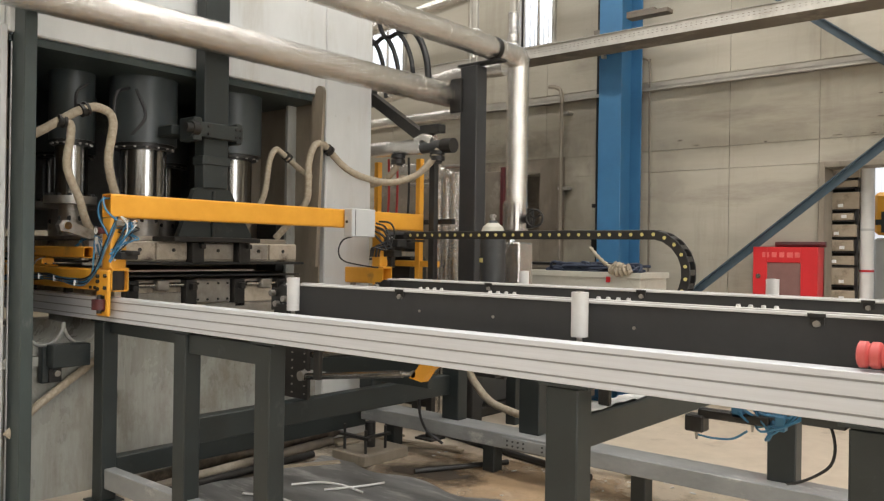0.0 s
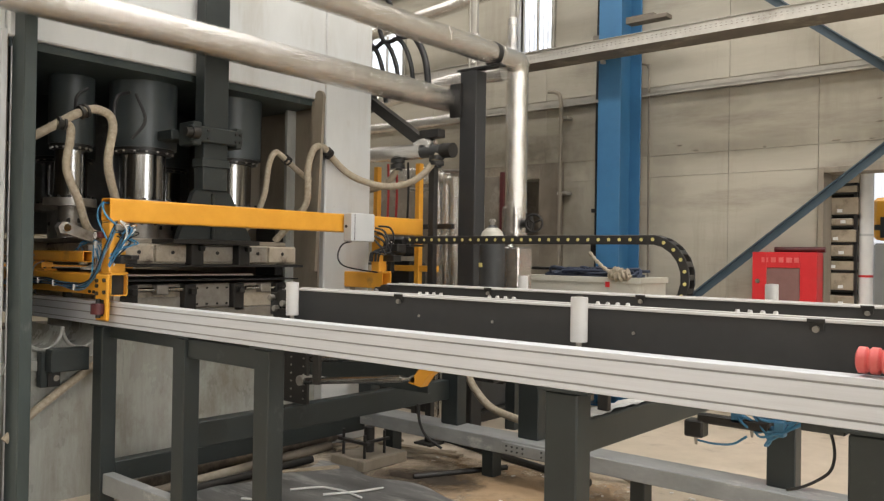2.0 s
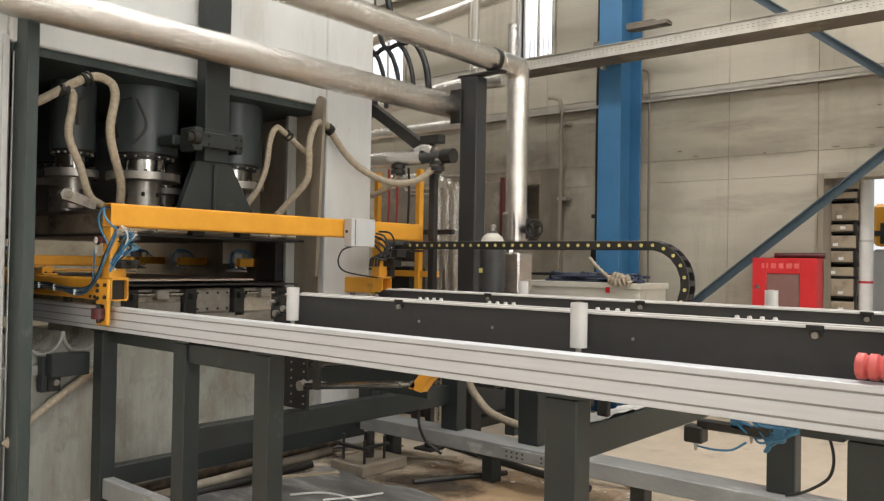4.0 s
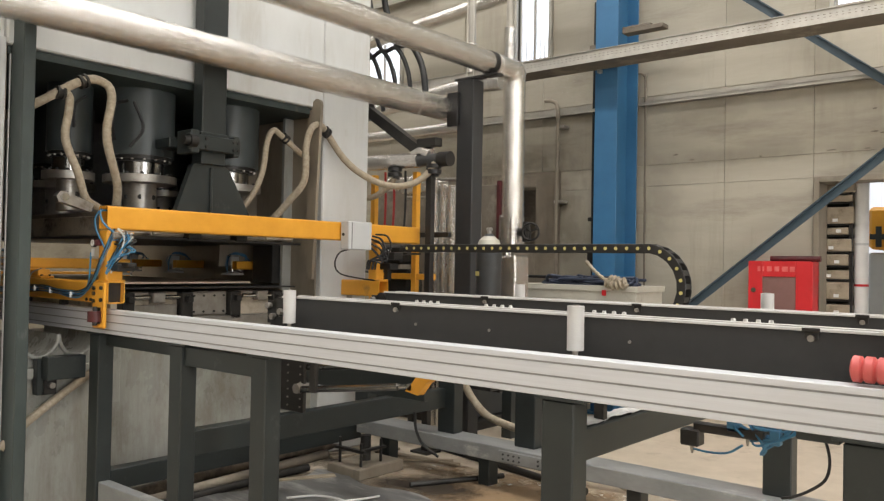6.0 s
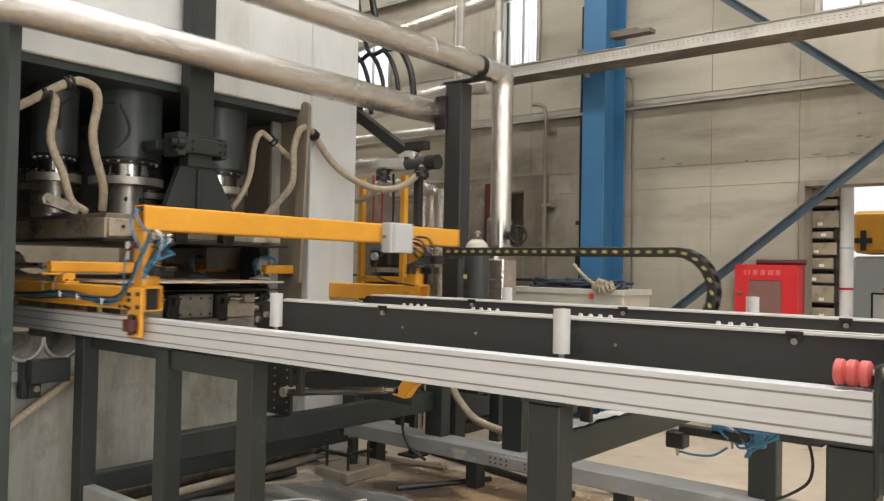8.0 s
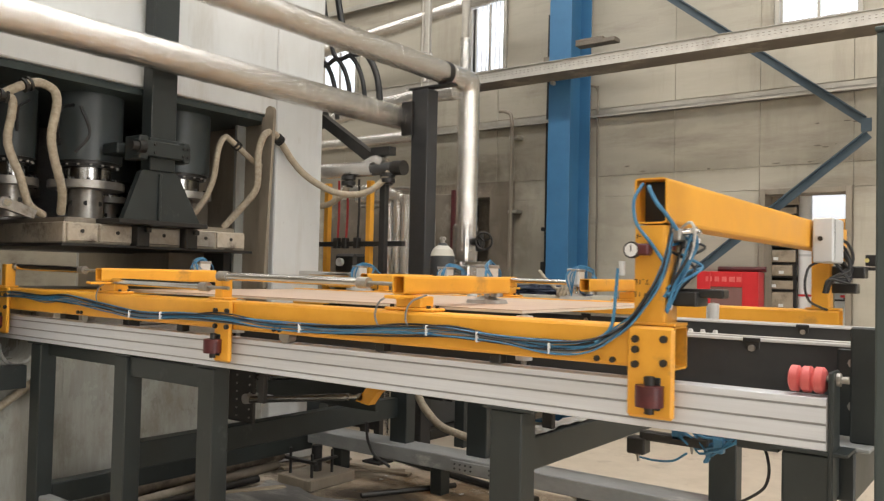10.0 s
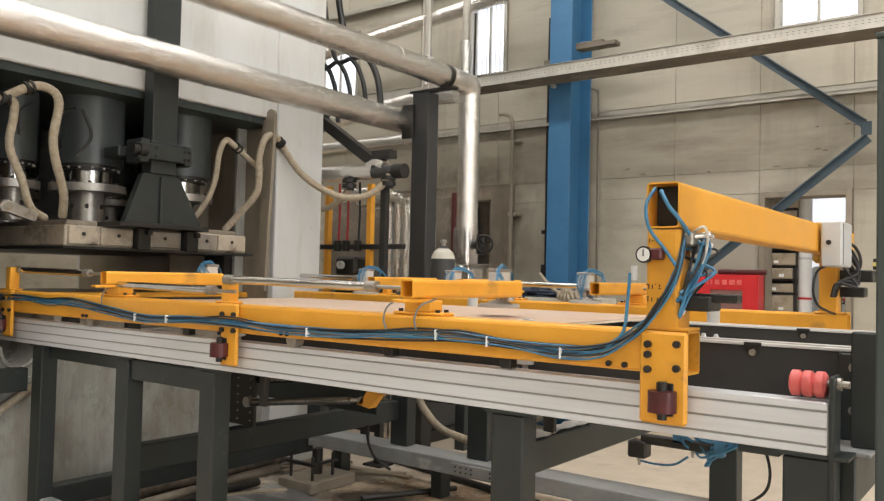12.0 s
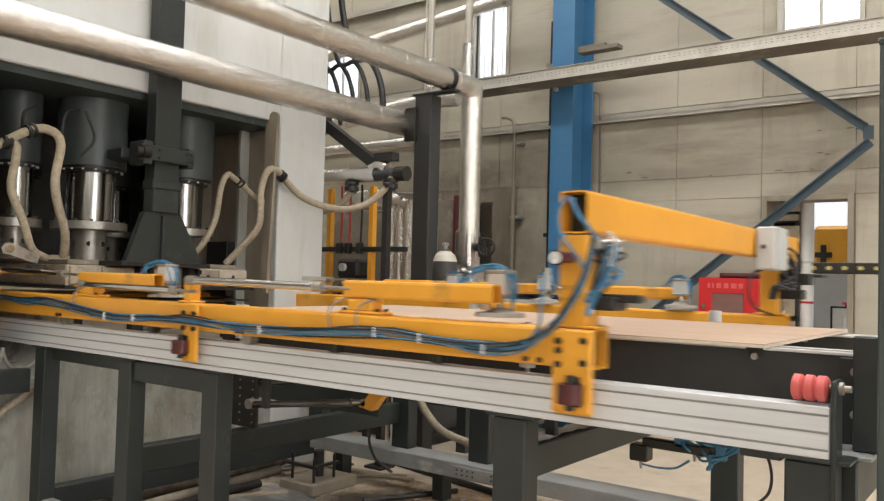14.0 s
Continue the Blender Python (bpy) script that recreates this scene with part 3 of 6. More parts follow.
def clad_pipe(name, pts, r, label, bands=True, n=10):
    t = thing(name, pts[-1], label, "pipe")
    span = [sum(abs(b[i] - a[i]) for a, b in zip(pts, pts[1:])) for i in range(3)]
    m = CLAD[span.index(max(span))]
    part("cladding", TB((pts, r), seg=20, n=n), m, t, smooth=True)
    if bands:
        line = smooth_path(pts, n)
        acc = 0.0
        for a, b in zip(line, line[1:]):
            acc += (b - a).length
            if acc > 0.85:
                acc = 0.0
                d = (b - a).normalized()
                part("seam_band", C((b - d * 0.02, b + d * 0.02, r * 1.025), seg=20), m, t, smooth=True)
    return t


# two big clad pipes over the press, and their support post
clad_pipe("clad_pipe", [(-4.24, -9.98, 3.76), (-4.24, -5.0, 3.76), (-4.23, -1.0, 3.76), (-4.23, 1.6, 3.76), (-4.23, 3.90, 3.76), (-4.23, 4.01, 3.74), (-4.23, 4.075, 3.68), (-4.23, 4.085, 3.57), (-4.23, 4.085, 2.0)], 0.111, "shiny aluminium-clad insulated pipe with an elbow")
clad_pipe("clad_pipe", [(-4.74, -9.98, 3.35), (-4.74, -5.0, 3.35), (-4.74, 0.0, 3.35), (-4.74, 2.0, 3.35), (-4.74, 3.60, 3.35)], 0.122, "thick shiny aluminium-clad insulated pipe")
cross = clad_pipe("clad_pipe", [(-14.99, 4.3, 3.56), (-9.0, 4.3, 3.58), (-7.0, 4.3, 3.60), (-5.2, 4.3, 3.74), (-4.55, 4.3, 3.74)], 0.09, "shiny aluminium-clad cross pipe")
for x, z in ((-6.6, 3.62), (-4.95, 3.74)):
    part("hanger_rod", C(((x, 4.3, z), (x, 4.3, ZR + 0.01), 0.008)), M_GALV, cross)
clad_pipe("clad_pipe", [(-10.0, 5.9, 5.0), (-8.0, 5.9, 5.14), (-5.0, 5.9, 5.40)], 0.10, "high aluminium-clad pipe along the wall")
cross = clad_pipe("clad_pipe", [(-14.99, 4.0, 3.24), (-9.0, 4.0, 3.24), (-5.6, 4.0, 3.24), (-4.62, 4.0, 3.24)], 0.06, "slim aluminium-clad cross pipe")
for x in (-6.9, -4.8):
    part("hanger_rod", C(((x, 4.0, 3.24), (x, 4.0, ZR + 0.01), 0.008)), M_GALV, cross)
for x, top in ((-6.15, 4.75), (-5.52, 4.85)):
    clad_pipe("clad_riser", [(x, 5.8, top), (x, 5.8, 3.6), (x, 5.8, 1.2)], 0.075, "upright aluminium-clad riser pipe near the wall")
    t = thing("pipe_guide", (x, 5.8, top), "slim steel pipe above a clad riser", "pipe")
    part("pipe", C(((x, 5.8, top), (x, 5.8, 5.9), 0.05)), M_TRIM, t, smooth=True)
pb = thing("valve_box", (-4.23, 4.085, 0), "dented aluminium-clad valve box under the pipe", "valve box")
part("box", B((-4.36, -4.10, 3.96, 4.21, 1.42, 1.86), bevel=0.016), M_CLAD, pb)
part("upper_box", B((-4.345, -4.14, 3.98, 4.19, 1.89, 2.28), bevel=0.025), M_CLAD, pb)
part("stand", B((-4.29, -4.17, 4.03, 4.14, 0, 1.42), bevel=0.004), M_DARK, pb)
bm = bmesh.new()
ring = [(-3.95 + 0.086 * math.cos(a), 4.0 + 0.02 * math.cos(a), 2.10 + 0.086 * math.sin(a)) for a in [2 * math.pi * k / 16 for k in range(17)]]
tube(bm, ring, 0.012, 8, 1)
for k in range(3):
    an = k * 2.094 + 0.4
    cyl(bm, (-3.95, 4.0, 2.10), (-3.95 + 0.086 * math.cos(an), 4.0, 2.10 + 0.086 * math.sin(an)), 0.009, seg=8)
part("handwheel", bm, M_BLACK, pb)
part("valve_body", C(((-4.18, 4.08, 2.10), (-4.0, 4.03, 2.10), 0.045), ((-4.03, 4.04, 2.0), (-4.03, 4.04, 2.2), 0.04)), M_BLACK, pb)

ps = thing("pipe_post", (-4.5, 3.68, 0), "dark grey square steel pipe support post", "post")
part("post", B((-4.60, -4.39, 3.60, 3.77, 0.0, 3.62), bevel=0.008), M_BELT, ps)
part("saddle", B((-4.64, -4.10, 3.60, 3.70, 3.62, 3.645), bevel=0.003), M_BLACK, ps)
part("strap", C(((-4.23, 3.62, 3.76), (-4.23, 3.68, 3.76), 0.118), seg=24), M_BLACK, ps, smooth=True)
part("clip", B((-4.70, -4.56, 3.56, 3.60, 3.16, 3.5), bevel=0.003), M_BLACK, ps)
part("shelf", B((-4.39, -3.78, 3.14, 3.62, 0.62, 0.688), (-4.39, -3.98, 3.56, 3.62, 0.54, 0.62), bevel=0.006), M_BLACK, ps, "black steel bottle shelf")
st = thing("diagonal_strut", (-4.56, 3.0, 2.84), "dark steel diagonal strut beside the press", "strut")
bm = bmesh.new()
a, b = Vector((-5.3, 3.0, 3.32)), Vector((-4.5, 3.0, 2.80))
bmesh.ops.create_cube(bm, size=1, matrix=Matrix.Translation((a + b) / 2) @ (b - a).to_track_quat("X", "Z").to_matrix().to_4x4() @ Matrix.Diagonal(((b - a).length, 0.1, 0.1, 1)))
part("bar", bm, M_BLACK, st)
part("bracket", B((-4.56, -4.32, 2.95, 3.05, 2.86, 2.94), (-5.34, -5.22, 2.95, 3.05, 3.2, 3.4)), M_BLACK, st)
for i in range(4):
    k = thing("arched_cable", (-4.9 - i * 0.16, 3.3, 3.5), "thick black cable arching down from above", "cable")
    x = -4.75 - i * 0.2
    part("cable", TB(([(x - 0.75, 3.3, 8.79), (x - 0.72, 3.3, 5.4), (x - 0.5, 3.3, 4.15 - i * 0.05), (x - 0.22, 3.3, 3.98), (x - 0.06, 3.3, 3.72), (x, 3.3, 3.35)], 0.024 if i else 0.034)), M_HOSE_BLACK, k, smooth=True)


# ---- the press ----
PX = -5.05


def press():
    p = thing("hot_press", (PX - 1.5, 1.1, 0), "huge white and dark hydraulic hot press", "press")
    yl, yr = -0.52, 2.22
    part("column", B((PX - 3.4, PX, yr, 2.80, 0, 6.6), bevel=0.01), M_WHITE, p, "white painted steel side frame")
    part("column", B((PX - 3.4, PX - 0.05, -1.30, yl, 0, 6.6), bevel=0.01), M_WHITE, p, "white painted steel side frame")
    part("head", B((PX - 3.4, PX - 0.01, yl, yr, 3.16, 6.6), bevel=0.01), M_WHITE, p, "white painted steel head")
    part("jamb", B((PX - 3.3, PX - 0.06, yr - 0.02, yr, 1.25, 3.16), bevel=0.002), M_JAMB, p, "oil-browned inner side plate")
    part("jamb", B((PX - 3.3, PX - 0.06, yl, yl + 0.02, 1.25, 3.16), bevel=0.002), M_JAMB, p, "oil-browned inner side plate")
    part("ceiling_plate", B((PX - 3.3, PX - 0.05, yl + 0.02, yr - 0.02, 3.10, 3.155), bevel=0.002), M_POST, p)
    part("rear_plate", B((PX - 2.25, PX - 2.2, yl + 0.02, yr - 0.02, 1.9, 3.10), bevel=0.002), M_BASE, p)
    # rounded flange plate that stands proud at the opening's side
    bm = bmesh.new()
    out = [(PX - 0.06, 1.60), (PX + 0.02, 1.60)] + [(PX + 0.10 - 0.06 + 0.06 * math.cos(a), 3.17 + 0.06 * math.sin(a)) for a in [math.pi * k / 10 for k in range(11)]] + [(PX - 0.02, 3.14), (PX - 0.06, 3.14)]
    prism(bm, out, "y", 2.095, 2.125)
    part("flange_plate", bm, M_JAMB, p, "rounded steel flange plate")
    # The rib's lit face is put in as a paler material.
    part("jamb_post", B((PX - 0.44, PX - 0.40, 2.10, yr - 0.02, 1.3, 3.1), bevel=0.003), M_SOILED, p, "upright stiffener coloured paler as if lit")
    part("jamb_step", B((PX - 0.75, PX - 0.45, 2.02, yr - 0.02, 1.55, 2.06), bevel=0.006), M_BLACK, p)
    for y in (1.78, 1.98):
        part("rib", B((PX - 0.9 - (y - 1.7), PX - 0.86 - (y - 1.7), y, yr - 0.02, 1.7, 3.1), bevel=0.003), M_JAMB, p)
    # lower front plate with scalloped top edge
    bm = bmesh.new()
    out = [(yl, 0.0), (yr, 0.0), (yr, 1.22), (0.24, 1.22)]
    for c in (0.03, -0.23):
        out += [(c + 0.125 * math.cos(a), 1.22 - 0.15 * math.sin(a)) for a in [math.pi * k / 10 for k in range(11)]]
    out += [(yl, 1.22)]
    prism(bm, out, "x", PX - 0.14, PX - 0.10)
    part("front_plate", bm, M_SOILED, p, "soiled white lower front plate")
    for c in (0.03, -0.23):
        part("scallop_rim", TB(([(PX - 0.085, c + 0.13 * math.cos(a), 1.22 - 0.155 * math.sin(a)) for a in [math.pi * k / 10 for k in range(11)]], 0.014), n=1), M_SOILED, p, smooth=True)
    for c in (0.03, -0.23):
        bm = bmesh.new()
        rows = [[bm.verts.new((x, c + 0.125 * math.cos(a), 1.22 - 0.15 * math.sin(a))) for a in [math.pi * k / 14 for k in range(15)]] for x in (PX - 0.141, PX - 0.9)]
        for k in range(14):
            bm.faces.new((rows[0][k], rows[0][k + 1], rows[1][k + 1], rows[1][k]))
        part("trough", bm, M_SOILED, p, "curved soiled trough in the press bed", smooth=True)
    part("front_rib", B((PX - 0.10, PX - 0.06, yl, 0.28, 0.93, 1.0), (PX - 0.10, PX - 0.05, 0.28, 0.34, 0.7, 1.2), bevel=0.003), M_SOILED, p)
    part("bed", B((PX - 3.2, PX - 0.14, yl + 0.05, yr - 0.05, 0.05, 1.0), bevel=0.01), M_BLACK, p)
    part("edge_strip", B((PX - 0.05, PX - 0.02, yl - 0.04, yl, 0, 3.2), bevel=0.003), M_GREY, p)
    # lower platen, in blocks, with clamps and rods
    part("lower_platen", B((PX - 3.0, PX - 0.18, 0.32, 1.93, 1.30, 1.50), bevel=0.006), M_PLATEN, p, "heat-stained lower platen")
    part("bed_plate", B((PX - 3.0, PX - 0.10, 0.25, 2.0, 1.20, 1.30), bevel=0.006), M_STEEL, p)
    part("caul_sheet", B((PX - 3.0, PX - 0.06, 0.36, 1.98, 1.528, 1.54), bevel=0.002), M_BLACK, p)
    for y in (0.42, 0.92, 1.38, 1.82):
        part("clamp_block", B((PX - 0.2, PX - 0.10, y - 0.05, y + 0.05, 1.27, 1.5), (PX - 0.1, PX - 0.05, y - 0.025, y + 0.025, 1.42, 1.47), bevel=0.005), M_BLACK, p)
    part("rod", C(((PX - 0.13, 0.46, 1.46), (PX - 0.13, 0.86, 1.46), 0.018), ((PX - 0.13, 1.46, 1.46), (PX - 0.13, 1.98, 1.46), 0.018)), M_CHROME, p, smooth=True)
    part("rod_head", B((PX - 0.17, PX - 0.09, 0.62, 0.72, 1.42, 1.50), (PX - 0.17, PX - 0.09, 1.6, 1.7, 1.42, 1.5), bevel=0.006), M_STEEL, p)
    part("platen_face", B((PX - 0.18, PX - 0.155, 0.98, 1.32, 1.31, 1.49), (PX - 0.18, PX - 0.155, 0.5, 0.86, 1.31, 1.4), bevel=0.003), M_STEEL, p)
    part("bolt", bolts([(PX - 0.155, y, z) for y in (1.01, 1.1, 1.2, 1.29) for z in (1.335, 1.465)], "x", 0.009, 0.008), M_BLACK, p)
    # hydraulic cylinders
    for x, y, r in ((-5.55, 0.71, 0.26), (-5.55, 1.55, 0.26), (-6.75, 0.62, 0.26), (-6.75, 1.58, 0.26), (-5.75, 0.22, 0.165), (-6.95, -0.10, 0.26)):
        c = part("hydraulic_cylinder", C(((x, y, 2.575), (x, y, 3.12), r), seg=40), M_CYL, p, "dark blue-grey painted hydraulic cylinder", smooth=True)
        part("gland", C(((x, y, 2.55), (x, y, 2.577), r * 0.93), ((x, y, 2.53), (x, y, 2.552), r * 0.84), seg=36), M_BLACK, c, smooth=True)
        part("gland_bolt", bolts([(x + r * 0.88 * math.cos(a), y + r * 0.88 * math.sin(a), 2.55) for a in [k * math.pi / 8 for k in range(16)]], "-z", 0.011, 0.012), M_STEEL, c)
    part("guide_bracket", B((-4.895, -4.84, 0.70, 1.17, 2.60, 2.72), (-5.04, -4.84, 0.72, 0.795, 2.57, 2.75), (-5.04, -4.84, 1.105, 1.16, 2.58, 2.74), (-5.25, -5.04, 0.66, 1.22, 2.62, 2.70), bevel=0.008), M_DARK, p)
    part("spring_roller", C(((-4.84, 0.65, 2.66), (-4.84, 0.71, 2.66), 0.035), ((-4.84, 0.70, 2.66), (-4.84, 0.76, 2.66), 0.048)), M_BLACK, p)
    part("bolt", bolts([(-4.84, y, z) for y in (0.85, 1.10, 1.14) for z in (2.63, 2.69)], "x", 0.012, 0.012), M_BLACK, p)
    part("oil_hose", TB(([(-5.3, 0.35, 2.66), (-5.2, 0.28, 2.75), (-5.2, 0.30, 2.9), (-5.25, 0.42, 2.96)], 0.014), ([(-5.25, 0.02, 2.70), (-5.2, 0.0, 2.85), (-5.2, 0.08, 2.93)], 0.012), ([(-5.2, 0.42, 2.6), (-5.15, 0.5, 2.75), (-5.2, 0.45, 2.95)], 0.012)), M_HOSE_BLACK, p)
    # writing-free sign plates on the left frame
    part("warning_sign", B((PX - 0.046, PX - 0.04, -0.80, -0.68, 3.30, 3.42), bevel=0.002), M_YELLOW, p, "small yellow warning sign")
    part("warning_sign", B((PX - 0.046, PX - 0.04, -0.78, -0.66, 0.95, 1.05), bevel=0.002), M_YELLOW, p, "small yellow warning sign")
    part("panel_bolt", bolts([(PX, y, z) for y in (2.34, 2.68) for z in (0.6, 1.4, 2.2, 3.0)], "x", 0.008, 0.003), M_WHITE, p)


press()

# the moving platen, drawn in its lowest place
platen = thing("moving_platen", (-6.3, 1.12, 1.62), "heat-stained upper platen hanging on chromed rods", "press platen")
part("platen_body", B((-7.9, -5.12, 0.31, 1.95, 1.645, 1.80), bevel=0.008), M_PLATEN, platen)
for y0, y1 in ((0.33, 0.56), (0.58, 0.84), (0.97, 1.27), (1.40, 1.62), (1.64, 1.93)):
    part("heating_block", B((-5.15, -5.095, y0, y1, 1.66, 1.79), bevel=0.005), M_STEEL if y0 in (0.97, 1.40) else M_PLATEN, platen)
part("caul_edge", B((-7.95, -5.06, 0.27, 1.99, 1.622, 1.643), bevel=0.003), M_BLACK, platen)
for y in (0.90, 1.34):
    part("clamp_block", B((-5.13, -5.03, y - 0.055, y + 0.055, 1.635, 1.80), (-5.03, -4.99, y + 0.0, y + 0.045, 1.75, 1.79), bevel=0.006), M_BLACK, platen)
part("port", bolts([(-5.095, y, 1.735) for y in (0.44, 0.72, 1.12, 1.52, 1.78)], "x", 0.015, 0.006), M_BLACK, platen)
part("top_insulation", B((-7.8, -5.2, 0.36, 1.9, 1.80, 1.84), bevel=0.008), M_JAMB, platen)
for x, y, r in ((-5.55, 0.71, 0.178), (-5.55, 1.55, 0.178), (-6.75, 0.62, 0.178), (-6.75, 1.58, 0.178), (-5.75, 0.22, 0.12), (-6.95, -0.10, 0.178)):
    rod = part("piston_rod", C(((x, y, 2.14), (x, y, 2.66), r), seg=36), M_ROD, platen, "bright chromed piston rod", smooth=True)
    part("flange", C(((x, y, 2.08), (x, y, 2.14), r * 1.6), seg=36), M_STEEL, rod, smooth=True)
    part("pedestal", C(((x, y, 1.84), (x, y, 2.08), r * 0.72), seg=30), M_STEEL, rod, smooth=True)
    part("port", bolts([(x + r * 0.72 * math.cos(a), y + r * 0.72 * math.sin(a), 1.97) for a in (-1.4, -0.5, 0.4)], "x", 0.02, 0.004), M_BLACK, rod)
    part("flange_bolt", bolts([(x + r * 1.42 * math.cos(a), y + r * 1.42 * math.sin(a), 2.14) for a in [k * math.pi / 7 for k in range(14)]], "z", 0.014, 0.018), M_BLACK, rod)
bm = bmesh.new()
prism(bm, [(0.66, 1.84), (1.33, 1.84), (1.12, 2.20), (1.09, 2.22), (0.81, 2.22), (0.79, 2.20)], "x", -4.985, -4.925)
part("guide_foot", bm, M_DARK, platen, "flared dark foot of the guide post")
part("guide_post", B((-5.03, -4.90, 0.85, 1.07, 2.22, 4.6), bevel=0.006), M_DARK, platen)
part("foot_rib", B((-5.03, -4.90, 0.94, 0.96, 1.84, 2.2), bevel=0.004), M_DARK, platen)
part("foot_plate", B((-5.2, -4.88, 0.60, 1.38, 1.802, 1.838), bevel=0.004), M_BLACK, platen)
part("guide_collar", B((-5.035, -4.89, 0.835, 1.085, 2.40, 2.47), bevel=0.006), M_DARK, platen)


def riser_hose(pts, clamp_at, r=0.031):
    h = part("fabric_hose", TB((pts, r), seg=12, n=10, wobble=0.03), M_HOSE, platen, "soiled fabric-sleeved hot oil hose", smooth=True)
    c, d = Vector(clamp_at[0]), Vector(clamp_at[1]).normalized()
    part("hose_clamp", C((c - d * 0.03, c - d * 0.012, r * 1.6), (c + d * 0.008, c + d * 0.026, r * 1.6), (c - d * 0.02, c + d * 0.02, r * 1.25)), M_BLACK, h)


riser_hose([(-5.5, -0.62, 2.36), (-5.2, -0.36, 2.48), (-5.0, -0.06, 2.70), (-5.0, 0.10, 2.725), (-5.0, 0.17, 2.64), (-5.0, 0.14, 2.40), (-5.02, 0.17, 2.25), (-5.10, 0.28, 2.02), (-5.2, 0.33, 1.86)], ((-5.0, -0.04, 2.705), (0, 1, 0.45)))
riser_hose([(-5.05, -0.20, 2.62), (-5.05, -0.115, 2.60), (-5.05, -0.11, 2.5), (-5.05, -0.13, 2.30), (-5.07, -0.03, 2.08), (-5.12, 0.06, 1.9), (-5.2, 0.2, 1.84)], ((-5.05, -0.17, 2.61), (0, 1, 0)), 0.028)
riser_hose([(-5.25, 1.82, 1.85), (-5.12, 1.9, 2.02), (-5.0, 1.965, 2.20), (-5.0, 1.975, 2.5), (-5.0, 2.04, 2.68), (-5.0, 2.14, 2.71), (-5.0, 2.23, 2.64)], ((-5.0, 2.21, 2.66), (0, 1, -0.6)))
riser_hose([(-5.3, 1.45, 1.85), (-5.2, 1.56, 2.05), (-5.15, 1.62, 2.25), (-5.15, 1.66, 2.5), (-5.15, 1.72, 2.62), (-5.15, 1.80, 2.60), (-5.12, 2.0, 2.46), (-5.10, 2.13, 2.40)], ((-5.15, 1.86, 2.57), (0, 1, -0.6)), 0.026)
bm = bmesh.new()
prism(bm, [(-0.15, 1.86), (-0.11, 1.855), (0.08, 1.80), (0.10, 1.86), (-0.10, 1.935), (-0.14, 1.935), (-0.165, 1.90)], "x", -5.14, -5.08)
lever = part("lever_bracket", bm, M_STEEL, platen)
part("lever_pin", C(((-5.09, -0.115, 1.895), (-5.05, -0.115, 1.895), 0.026)), M_CHROME, lever, smooth=True)

# sagging hose between the platen and the fixed manifold, in rigid lengths
SAG_LOW = smooth_path([(-5.0, 2.22, 2.65), (-4.92, 2.36, 2.50), (-4.82, 2.52, 2.42), (-4.68, 2.70, 2.39), (-4.52, 2.84, 2.45), (-4.40, 2.93, 2.58), (-4.34, 2.97, 2.70)], 3)
sag = thing("sagging_hose", (-4.34, 2.97, 2.70), "fabric-sleeved hose sagging between press and manifold", "hose")
SAG_PIECES = []
for i in range(len(SAG_LOW) - 1):
    ln = (SAG_LOW[i + 1] - SAG_LOW[i]).length
    bm = bmesh.new()
    tube(bm, [(-ln * 0.65, 0, 0), (0, 0, 0), (ln * 0.65, 0, 0)], 0.031, 12, 2)
    me_ob = part("hose_length", bm, M_HOSE, None, smooth=True)
    me_ob.parent = sag
    SAG_PIECES.append(me_ob)


def sag_pose(i, lift):
    """The place of one hose length, when the platen's end is lifted."""
    n = len(SAG_LOW) - 1
    def at(k):
        u = k / n
        return SAG_LOW[k] + Vector((0, 0, lift * (1 - u) ** 1.6)) - Vector((-4.34, 2.97, 2.70))
    a, b = at(i), at(i + 1)
    return Matrix.Translation((a + b) / 2) @ (b - a).to_track_quat("X", "Z").to_matrix().to_4x4()


# ---- manifold, racks and things behind the conveyor ----
mf = thing("oil_manifold", (-4.6, 3.0, 2.75), "aluminium-clad hot oil manifold pipe with black end", "manifold")
part("pipe", C(((-6.2, 3.0, 2.77), (-4.55, 3.0, 2.75), 0.075)), M_CLAD, mf, smooth=True)
part("pipe", C(((-4.9, 3.0, 2.75), (-4.22, 3.0, 2.735), 0.06)), M_GAS, mf, smooth=True)
part("end_cap", C(((-4.30, 3.0, 2.737), (-4.18, 3.0, 2.733), 0.07)), M_BLACK, mf, smooth=True)
part("wrapping", TB(([(-4.62, 3.0, 2.80), (-4.52, 3.0, 2.83), (-4.42, 3.0, 2.79)], 0.06)), M_CLAD, mf, smooth=True)
for x in (-4.86, -4.36):
    part("flange", C(((x, 2.98, 2.60), (x, 2.98, 2.64), 0.07), ((x, 2.98, 2.655), (x, 2.98, 2.69), 0.07), ((x, 2.99, 2.58), (x, 3.0, 2.75), 0.04)), M_BLACK, mf)
part("branch_hose", TB(([(-4.86, 2.98, 2.6), (-4.95, 2.97, 2.5), (-5.1, 2.95, 2.42), (-5.3, 2.93, 2.4)], 0.03)), M_HOSE, mf, smooth=True)

rk = thing("yellow_rack", (-4.9, 3.3, 0), "yellow steel rack holding pumps and valves", "rack")
for x in (-5.45, -4.86):
    part("rack_foot", B((x - 0.035, x + 0.035, 3.265, 3.335, 0, 1.35), bevel=0.004), M_BLACK, rk)
    part("post", B((x - 0.03, x + 0.03, 3.27, 3.33, 1.35, 2.68), bevel=0.004), M_YELLOW, rk)
part("crossbar", B((-5.6, -4.4, 3.26, 3.31, 2.02, 2.07), bevel=0.004), M_BLACK, rk)
